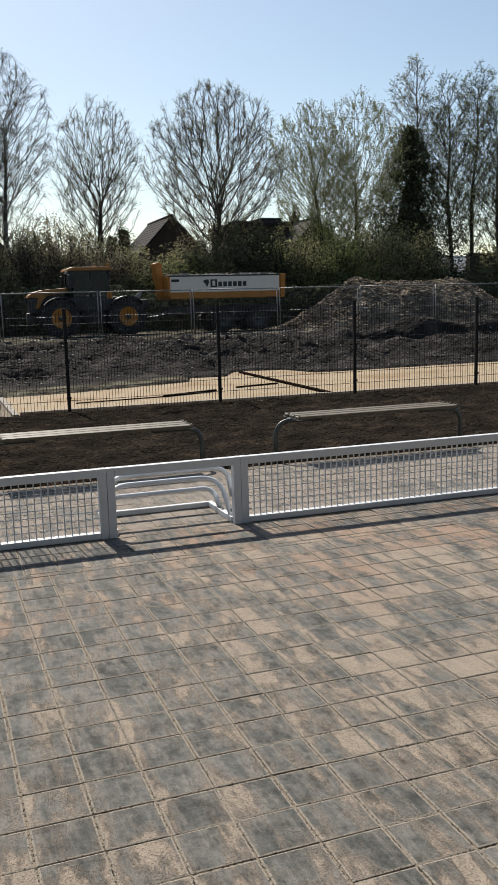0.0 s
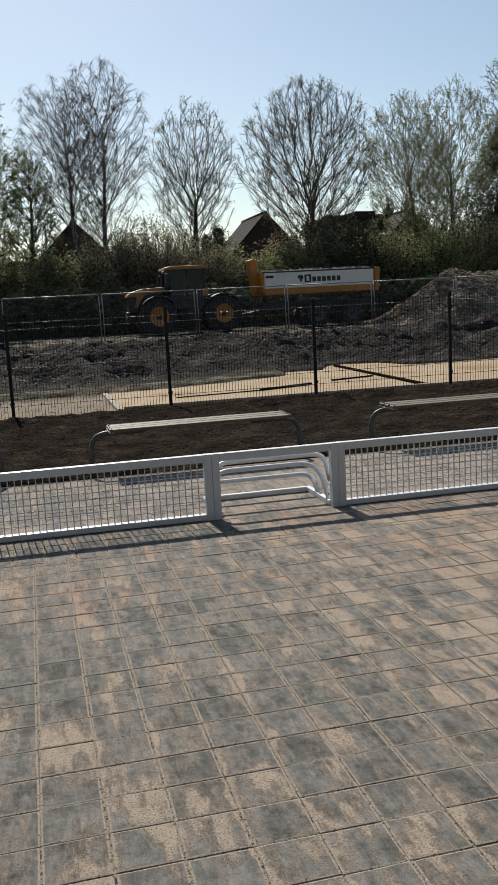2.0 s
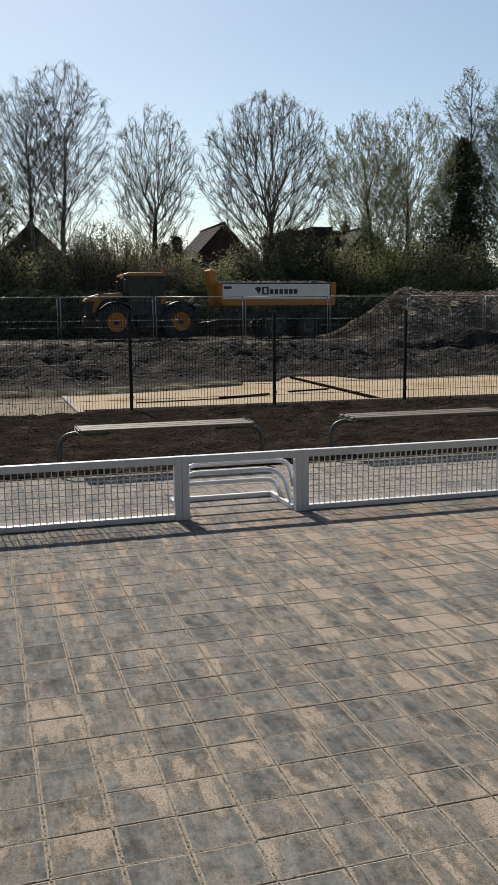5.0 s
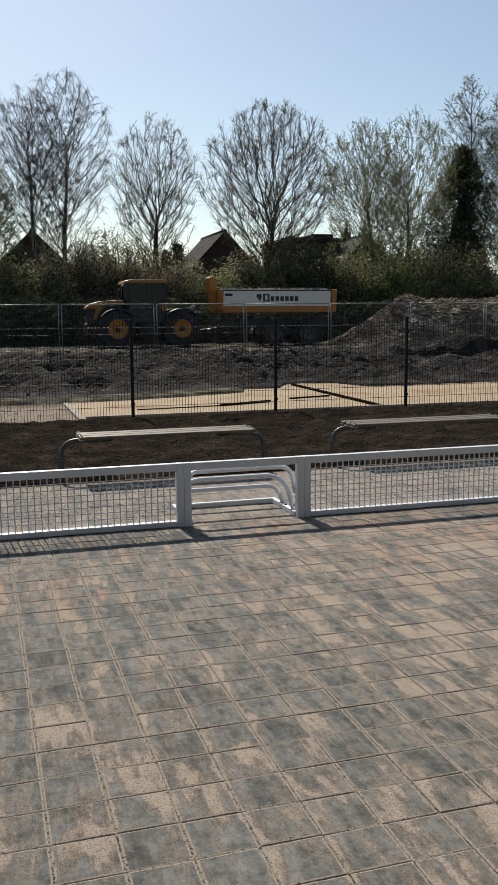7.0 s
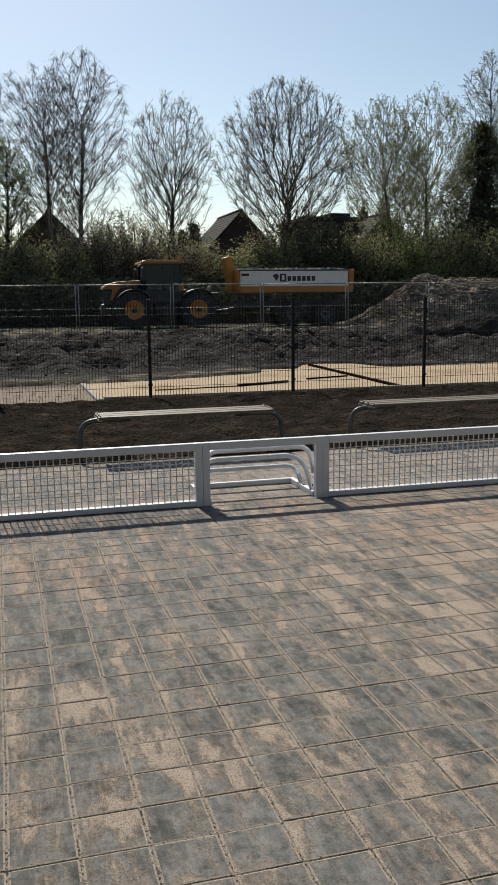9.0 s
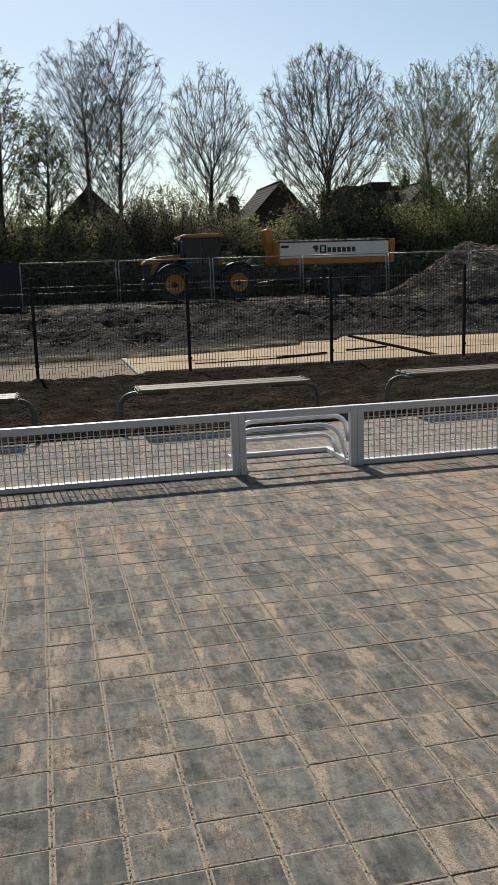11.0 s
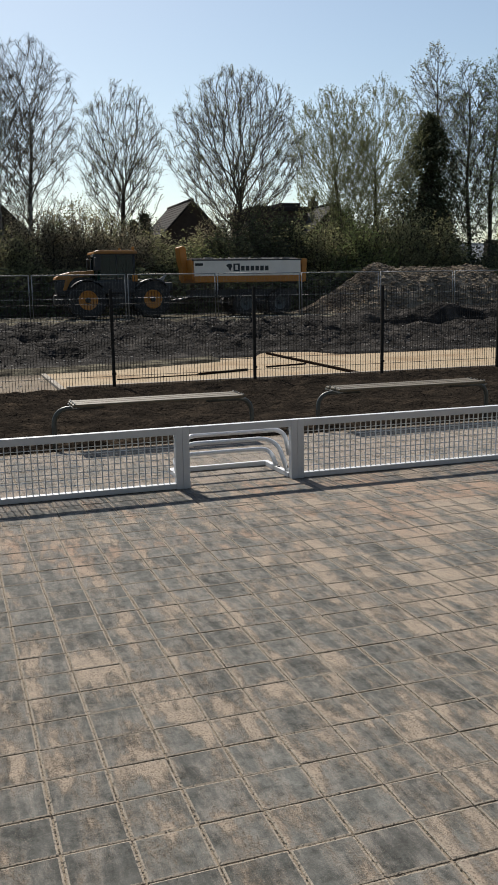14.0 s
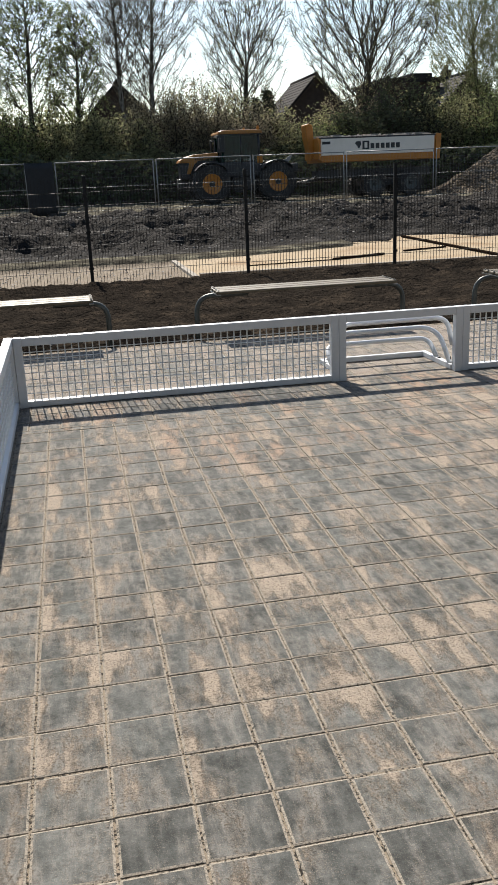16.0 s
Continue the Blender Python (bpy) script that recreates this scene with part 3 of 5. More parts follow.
def hung_sheet(x0, x1, z0, z1, y):
    """A black sheet closing the gap between two panels, hanging in shallow folds."""
    V, F, n, m = [], [], 24, 8
    for side in (0.0, 0.012):
        for j in range(m + 1):
            for i in range(n + 1):
                u, v = i / n, j / m
                fold = 0.03 * math.sin(u * 17 + 0.8 * math.sin(v * 3)) * (1 - 0.6 * v)
                V.append((x0 + (x1 - x0) * u + 0.02 * math.sin(v * 5), y + fold + side, z0 + (z1 - z0) * v - 0.02 * math.sin(u * 3.1416) * v))
    w, half = n + 1, (n + 1) * (m + 1)
    for j in range(m):
        for i in range(n):
            a = j * w + i
            F += [(a, a + 1, a + w + 1, a + w), (half + a + w, half + a + w + 1, half + a + 1, half + a)]
    rim = [i for i in range(w)] + [j * w + n for j in range(1, m + 1)] + [m * w + i for i in range(n - 1, -1, -1)] + [j * w for j in range(m - 1, 0, -1)]
    for a, b in zip(rim, rim[1:] + rim[:1]):
        F.append((a, half + a, half + b, b))
    s = raw_ob("hanging_sheet", V, F, M_TARP, smooth=True)
    tagged(s, "black sheet hung in the gap of the site fence", "sheet")


hung_sheet(-3.10, -2.16, 0.40, 2.16, 29.9)


# ---- tractor ----
GZ = 0.38


def wheel(parent, x, y, r, width, rim_r, rim_mat):
    w = new("wheel")
    w.parent = parent
    w.location = (x, y, r)
    bm = bmesh.new()
    prof = [(r * 0.50, -width / 2), (r * 0.86, -width / 2), (r * 0.95, -width * 0.42), (r * 0.96, width * 0.42), (r * 0.86, width / 2), (r * 0.50, width / 2)]
    lathe(bm, prof, 36, caps=False)
    n = 20
    for k in range(n):
        a = 2 * math.pi * k / n
        for side in (-1, 1):
            aa = a + (0.5 * math.pi / n if side > 0 else 0)
            c, s = math.cos(aa), math.sin(aa)
            u = Vector((c, 0, s))
            tn = Vector((-s, 0, c))
            q = []
            for (al, ra) in ((0, 0.94), (0, 1.0), (1, 1.0), (1, 0.92)):
                for dt in (-0.03, 0.03):
                    q.append(u * (r * ra) + tn * (r * (dt + 0.10 * (al - 0.5))) + Vector((0, side * (0.01 + al * width * 0.48), 0)))
            vs = [bm.verts.new(p) for p in q]
            for f in ((0, 1, 3, 2), (2, 3, 5, 4), (4, 5, 7, 6), (0, 2, 4, 6), (1, 7, 5, 3)):
                try:
                    bm.faces.new([vs[i] for i in f])
                except ValueError:
                    pass
    part("tyre", bm, M_TYRE, w)
    bm = bmesh.new()
    lathe(bm, [(rim_r * 0.3, -width * 0.36), (rim_r * 0.55, -width * 0.40), (rim_r * 0.82, -width * 0.44), (rim_r * 0.9, -width * 0.5), (rim_r, -width * 0.505), (rim_r * 1.04, -width * 0.45), (rim_r * 1.04, width * 0.45), (rim_r * 0.3, width * 0.45)], 32)
    part("rim", bm, rim_mat, w)
    bm = bmesh.new()
    lathe(bm, [(rim_r * 0.12, -width * 0.56), (rim_r * 0.26, -width * 0.54), (rim_r * 0.30, -width * 0.40), (rim_r * 0.30, -width * 0.34)], 16)
    part("hub", bm, M_CHASSIS, w)
    return w


def tractor():
    t = thing("tractor", pose(0, 35.2, GZ), "yellow and black farm tractor parked on the mud", "tractor")
    for y in (-0.55, 1.25):
        wheel(t, 4.02, y, 0.80, 0.52, 0.40, M_YELLOW)
        wheel(t, 6.76, y, 0.80, 0.52, 0.38, M_YELLOW)
    bm = bmesh.new()
    prism(bm, [(2.80, 1.66), (2.84, 1.76), (3.05, 1.88), (3.40, 1.97), (4.42, 2.03), (4.42, 1.86), (3.95, 1.78), (3.58, 1.72), (3.42, 1.58), (3.24, 1.22), (3.10, 1.22), (3.22, 1.66)], -0.12, 0.82, 0.02)
    part("bonnet", bm, M_HOOD, t)
    part("engine", bm_box(3.3, 4.42, -0.02, 0.72, 1.10, 1.72, bevel=0.04), M_CHASSIS, t)
    for i in range(4):
        bm = bmesh.new()
        x = 3.46 + 0.09 * i
        prism(bm, [(x, 1.74), (x + 0.045, 1.76), (x + 0.06, 1.90), (x + 0.015, 1.89)], -0.135, -0.118)
        part("vent_slot", bm, M_BLACK, t)
    part("grille", bm_box(2.86, 3.3, -0.06, 0.76, 1.0, 1.655, bevel=0.05), M_BLACK, t)
    part("headlight", bm_box(2.83, 2.88, -0.05, 0.15, 1.52, 1.63, bevel=0.02), M_PANE, t)
    part("headlight", bm_box(2.83, 2.88, 0.55, 0.75, 1.52, 1.63, bevel=0.02), M_PANE, t)
    part("front_linkage", bm_box(2.75, 3.2, 0.1, 0.6, 0.6, 1.05, bevel=0.08), M_CHASSIS, t)
    part("chassis", bm_box(3.2, 7.3, 0.0, 0.72, 0.55, 1.15, bevel=0.05), M_CHASSIS, t)
    part("side_tank", bm_box(4.95, 5.95, -0.35, 0.0, 0.5, 1.05, bevel=0.06), M_CHASSIS, t)
    part("battery_box", bm_box(4.95, 5.95, 0.72, 1.05, 0.5, 1.05, bevel=0.06), M_CHASSIS, t)
    for i in range(3):
        part("cab_step", bm_box(5.0, 5.35, -0.5, -0.36, 0.45 + 0.28 * i, 0.49 + 0.28 * i), M_CHASSIS, t)
    for x in (4.02, 6.76):
        for y0, y1 in ((-0.86, -0.28), (0.98, 1.56)):
            bm = bmesh.new()
            pts = []
            for i in range(9):
                a = radians(40 + 100 * i / 8)
                pts.append((x + 0.87 * math.cos(a), 0.80 + 0.86 * math.sin(a)))
            inner = [(x + (p - x) * 0.96, 0.80 + (q - 0.80) * 0.96) for p, q in pts]
            prism(bm, pts + inner[::-1], y0, y1)
            part("mudguard", bm, M_CHASSIS, t)
    part("cab_base", bm_box(4.42, 6.12, -0.42, 1.12, 1.05, 1.62, bevel=0.05), M_CHASSIS, t)
    part("cab_panel", bm_box(5.98, 6.20, -0.44, -0.40, 1.55, 1.86, bevel=0.01), M_YELLOW, t)
    for x in (4.46, 5.32, 6.06):
        for y in (-0.40, 1.10):
            lean = -0.10 if x < 5 else 0.0
            tube_part("cab_pillar", [(x + (-0.02 if x < 5 else 0), y, 1.55), (x - lean, y, 2.72)], 0.045 if x != 5.32 else 0.03, M_CHASSIS, t, 8)
    part("side_glass", bm_box(4.62, 6.02, -0.405, -0.395, 1.62, 2.70), M_GLASS, t, "greenish tinted side window")
    part("side_glass", bm_box(4.62, 6.02, 1.095, 1.105, 1.62, 2.70), M_GLASS, t, "greenish tinted side window")
    part("rear_glass", bm_box(6.08, 6.09, -0.36, 1.06, 1.65, 2.70), M_GLASS, t)
    part("front_glass", bm_box(4.50, 4.51, -0.36, 1.06, 1.65, 2.70), M_GLASS, t)
    part("seat", bm_box(5.3, 5.75, 0.1, 0.6, 1.6, 1.78, bevel=0.05), M_BLACK, t)
    part("seat_back", bm_box(5.66, 5.80, 0.1, 0.6, 1.72, 2.35, bevel=0.05), M_BLACK, t)
    part("steering_column", bm_box(4.72, 4.9, 0.25, 0.45, 1.6, 2.0, bevel=0.04), M_BLACK, t)
    bm = bmesh.new()
    prism(bm, [(4.36, 2.70), (4.40, 2.80), (4.6, 2.85), (6.1, 2.85), (6.2, 2.80), (6.2, 2.70)], -0.52, 1.22, 0.03)
    part("cab_roof", bm, M_HOOD, t)
    part("roof_lining", bm_box(4.42, 6.16, -0.48, 1.18, 2.66, 2.70), M_BLACK, t)
    for y in (-0.3, 0.0):
        part("work_light", bm_box(4.33, 4.42, y - 0.07, y + 0.07, 2.58, 2.68, bevel=0.02), M_FRAME, t)
    for x, y in ((6.05, -0.4), (5.75, 1.0)):
        bm = bmesh.new()
        lathe(bm, [(0.06, 2.85), (0.06, 2.95), (0.03, 3.0)], 12, 'Z', (x, y, 0))
        part("beacon", bm, M_YELLOW, t, "amber warning beacon")
    for y in (-0.75, 1.45):
        part("mirror", bm_box(4.36, 4.44, y - 0.12, y + 0.12, 2.15, 2.55, bevel=0.03), M_BLACK, t)
        tube_part("mirror_arm", [(4.46, -0.4 if y < 0 else 1.1, 2.5), (4.40, y, 2.5)], 0.02, M_BLACK, t, 6)
    part("front_pillar_box", bm_box(4.34, 4.66, -0.47, -0.41, 2.0, 2.66, bevel=0.03), M_BLACK, t, "black exhaust and filter housing beside the cab")
    part("rear_deck", bm_box(6.15, 7.75, -0.3, 1.0, 1.15, 1.50, bevel=0.06), M_CHASSIS, t)
    bm = bmesh.new()
    prism(bm, [(6.6, 1.58), (7.15, 1.66), (7.4, 1.86), (7.46, 1.84), (7.3, 1.56), (6.7, 1.52)], -0.52, -0.48)
    part("work_lamp_bracket", bm, M_GALV, t)
    part("drawbar_hitch", bm_box(7.2, 7.75, 0.25, 0.45, 0.55, 0.75, bevel=0.03), M_CHASSIS, t)
    return t


tractor()


def trailer():
    t = thing("dump_trailer", pose(0, 35.2, GZ), "yellow tandem dump trailer with white side boards", "trailer")
    for x in (10.93, 12.52):
        for y in (-0.55, 1.25):
            wheel(t, x, y, 0.54, 0.45, 0.29, M_LEG)
    part("chassis", bm_box(8.6, 13.6, -0.1, 0.8, 0.8, 1.15, bevel=0.03), M_CHASSIS, t)
    part("axle_beam", bm_box(10.6, 12.85, -0.2, 0.9, 0.45, 0.75, bevel=0.04), M_CHASSIS, t)
    tube_part("drawbar", [(7.72, 0.35, 0.66), (9.2, 0.35, 0.85)], 0.07, M_CHASSIS, t, 8)
    tube_part("hydraulic_hose", [(7.6, 0.1, 1.0), (8.1, 0.05, 0.72), (8.6, 0.0, 0.95)], 0.02, M_GALV, t, 6)
    bm = bmesh.new()
    prism(bm, [(8.50, 2.42), (8.50, 1.62), (8.66, 1.46), (13.55, 1.46), (13.55, 2.36), (13.45, 2.36), (13.45, 1.56), (8.72, 1.56), (8.58, 1.69), (8.58, 2.42)], -0.75, 1.45, 0.0)
    part("tub", bm, M_YELLOW, t)
    for y0, y1 in ((-0.79, -0.75), (1.45, 1.49)):
        part("lower_side", bm_box(8.6, 13.5, y0, y1, 1.465, 1.728, bevel=0.01), M_YELLOW, t)
        part("side_board", bm_box(8.6, 13.5, y0 - 0.012, y1 + 0.012, 1.73, 2.375, bevel=0.01), M_BOARD, t, "white side board with faint dirt")
        part("top_rail", bm_box(8.5, 13.56, y0 - 0.02, y1 + 0.02, 2.378, 2.44, bevel=0.015), M_CHASSIS, t)
    bm = bmesh.new()
    prism(bm, [(8.14, 2.98), (8.30, 3.03), (8.46, 2.96), (8.50, 2.50), (8.50, 1.72), (8.36, 1.50), (8.30, 2.0), (8.20, 2.40)], 0.0, 0.7, 0.03)
    part("lift_ram_tower", bm, M_YELLOW, t)
    for y0, y1 in ((-0.84, -0.70), (1.40, 1.54)):
        bm = bmesh.new()
        prism(bm, [(13.56, 1.42), (13.74, 1.46), (13.80, 2.44), (13.56, 2.46)], y0, y1, 0.02)
        part("tailgate_post", bm, M_YELLOW, t)
    part("tailgate", bm_box(13.60, 13.68, -0.7, 1.4, 1.47, 2.36, bevel=0.02), M_YELLOW, t)
    # emblem and lettering stand-ins on the near board
    yb = -0.806
    part("label_plate", bm_box(8.63, 8.98, yb, yb + 0.004, 2.16, 2.27), M_BLACK, t, "small dark plate")
    bm = bmesh.new()
    prism(bm, [(10.02, 2.16), (10.10, 2.24), (10.26, 2.25), (10.31, 2.12), (10.25, 2.05), (10.22, 1.95), (10.16, 1.98), (10.13, 2.06)], yb, yb + 0.004)
    part("emblem", bm, M_BLACK, t, "dark angular emblem")
    part("emblem", bm_box(10.35, 10.65, yb, yb + 0.004, 1.92, 2.25), M_BLACK, t, "dark square beside the lettering")
    part("lettering_bar", bm_box(10.44, 10.56, yb - 0.004, yb - 0.001, 1.98, 2.19), M_BOARD, t)
    for i in range(6):
        x = 10.70 + 0.222 * i
        part("lettering_bar", bm_box(x, x + 0.165, yb, yb + 0.004, 1.945, 2.15, bevel=0.0), M_BLACK, t, "dark lettering bar")
    V, F = [], []
    rg = random.Random(4)
    for k in range(160):
        x, y, s = rg.uniform(8.7, 13.4), rg.uniform(-0.65, 1.35), rg.uniform(0.05, 0.16)
        raw_box(V, F, x - s, x + s, y - s, y + s, 2.25, 2.40 + s * 0.8)
    raw_ob("load", V, F, M_STONE, t)["kind"] = "stuff"
    # a ruffled translucent strip, added to imitate glints along the near top rail
    V, F, n = [], [], 220
    for i in range(n + 1):
        x = 8.9 + 4.5 * i / n
        h = max(0.0, 0.03 + 0.10 * noise.noise(Vector((x * 7.5, 0, 9))) + 0.05 * noise.noise(Vector((x * 19, 0, 2))))
        y = -0.74 + 0.02 * math.sin(x * 23)
        V += [(x, y, 2.42), (x, y + 0.02, 2.44 + h), (x, y + 0.024, 2.44 + h), (x, y + 0.006, 2.42)]
    for i in range(n):
        o = 4 * i
        F += [(o + k, o + 4 + k, o + 4 + (k + 1) % 4, o + (k + 1) % 4) for k in range(4)]
    c = raw_ob("glint_strip", V, F, M_GLINT, t, smooth=False)
    c["label"] = "pale ruffled strip added for glints along the trailer top"
    return t


trailer()


# ---- heap of dug earth ----
def heap_height(x, y):
    prof = ((13.6, 0.0), (14.3, 0.08), (15.1, 0.35), (16.3, 1.12), (17.4, 1.95), (18.1, 2.28), (18.9, 2.12), (20.8, 2.15), (22.2, 2.05), (23.3, 2.22), (24.2, 1.95), (25.3, 1.2), (26.3, 0.5), (27.4, 0.0))
    top = 0.0
    for (a, h), (b, k) in zip(prof, prof[1:]):
        if a <= x <= b:
            top = h + (k - h) * (x - a) / (b - a)
    d = (y - 36.2) / 3.6
    q = max(0.0, 1 - abs(d) ** 1.7)
    return top * q


def heap_z(x, y):
    h = heap_height(x, y)
    return 0.28 + h + min(1, h * 2) * (0.15 * fbm(x, y, 0.8, 5, 4) + 0.05 * fbm(x, y, 3.4, 3, 8))


hx = [13.6 + 13.8 * i / 150 for i in range(151)]
hy = [32.4 + 7.6 * i / 80 for i in range(81)]
HV, HF = [], []
for y in hy:
    for x in hx:
        HV.append((x, y, heap_z(x, y)))
HF = [(j * 151 + i, j * 151 + i + 1, (j + 1) * 151 + i + 1, (j + 1) * 151 + i) for j in range(80) for i in range(150)]
heap = raw_ob("earth_mound", HV, HF, M_HEAP, smooth=True)
tagged(heap, "large heap of brown dug earth and clods behind the site fence", "earth heap")


# ---- clods and stones ----
def scatter(name, n, area, size, mat_, seed, label, zf=height, flat=0.6, skip=None):
    rg = random.Random(seed)
    V, F = [], []
    base = bmesh.new()
    bmesh.ops.create_icosphere(base, subdivisions=1, radius=1.0)
    bv = [v.co.copy() for v in base.verts]
    bf = [tuple(v.index for v in f.verts) for f in base.faces]
    base.free()
    for k in range(n):
        x, y = rg.uniform(area[0], area[1]), rg.uniform(area[2], area[3])
        if skip and skip(x, y):
            continue
        s = size[0] + (size[1] - size[0]) * rg.random() ** 3
        z = zf(x, y)
        o = len(V)
        a = rg.uniform(0, 6.28)
        sx, sy, sz = s * rg.uniform(0.7, 1.3), s * rg.uniform(0.6, 1.1), s * rg.uniform(0.4, 1.0) * flat * 1.4
        for c in bv:
            j = rg.uniform(0.75, 1.2)
            px, py = c.x * sx * j, c.y * sy * j
            V.append((x + px * math.cos(a) - py * math.sin(a), y + px * math.sin(a) + py * math.cos(a), z + c.z * sz * j + sz * 0.25))
        F += [tuple(o + i for i in f) for f in bf]
    ob = raw_ob(name, V, F, mat_)
    return tagged(ob, label, "rubble", kind="stuff")


scatter("heap_clods", 9000, (14.2, 26.6, 32.8, 36.8), (0.02, 0.12), M_HEAP, 15, "brown clods lying on the earth heap", zf=heap_z)
scatter("soil_clods", 6000, (-4.5, 9, 6.25, 11.9), (0.004, 0.013), M_SOIL, 11, "dark crumbled soil clods on the tilled strip")
scatter("mud_lumps", 3200, (-4, 24, 16.5, 28.5), (0.008, 0.045), M_MUD, 12, "dark wet lumps of mud on the building ground", skip=lambda x, y: y < sand_edge(x) + 0.2 + (1.2 if x < 4.3 else 0))
scatter("rubble_stones", 7000, (-5, 24, 17, 31.0), (0.008, 0.038), M_STONE, 13, "pale stones strewn over the mud", skip=lambda x, y: y < sand_edge(x) + 0.2 + (1.2 if x < 4.3 else 0))
scatter("sand_stones", 900, (-5, 0.1, 12.1, 15.3), (0.006, 0.028), M_STONE, 14, "small stones lying on the rough sand")


# ---- dark planks on the sand ----
def plank(a, b, w, label):
    a, b = Vector(a), Vector(b)
    d = b - a
    bm = bm_box(0, d.length, -w / 2, w / 2, 0.0, min(0.05, 0.5 * w), bevel=0.006)
    p = mesh_ob("plank", bm, M_BOARDWOOD)
    p.matrix_world = Matrix.Translation(a) @ Matrix.Rotation(math.atan2(d.y, d.x), 4, 'Z')
    return tagged(p, label, "plank", "planks on the sand")


plank((5.97, 18.4, -0.095), (5.67, 12.42, -0.095), 0.085, "long dark wet plank lying across the levelled sand")
plank((1.25, 13.72, -0.095), (2.93, 13.91, -0.095), 0.035, "thin dark wet lath lying on the levelled sand")
plank((2.90, 13.90, -0.095), (4.05, 14.37, -0.095), 0.075, "dark wet plank lying on the levelled sand")
plank((4.62, 14.79, -0.095), (5.64, 15.10, -0.095), 0.055, "short dark plank leaning against a longer one on sand")


# ---- concrete edging round the sand ----
def edging(x0, y0, x1, y1, top=-0.042):
    """A row of metre-long edging stones."""
    a, b = Vector((x0, y0, 0)), Vector((x1, y1, 0))
    n = max(1, round((b - a).length))
    e = thing("kerb", Matrix.Translation(a) @ Matrix.Rotation(math.atan2(y1 - y0, x1 - x0), 4, 'Z'), "pale concrete edging stones round the levelled sand", "kerb", kind="structure")
    step = (b - a).length / n
    shared = None
    for i in range(n):
        if shared is None:
            o = part("edging_stone", bm_box(0.003, step - 0.003, -0.05, 0.05, -0.3, top, bevel=0.008), M_EDGING, e)
            shared = o.data
        else:
            o = new("edging_stone", shared)
            o.parent = e
            o.location = (step * i, 0, 0)


edging(0.16, 12.5, 13.2, 12.4)
edging(0.1, 12.45, 0.1, 15.55, -0.075)


# ---- trees ----
def frame_of(d):
    ref = Vector((0, 0, 1)) if abs(d.z) < 0.9 else Vector((1, 0, 0))
    u = d.cross(ref).normalized()
    return u, d.cross(u).normalized()


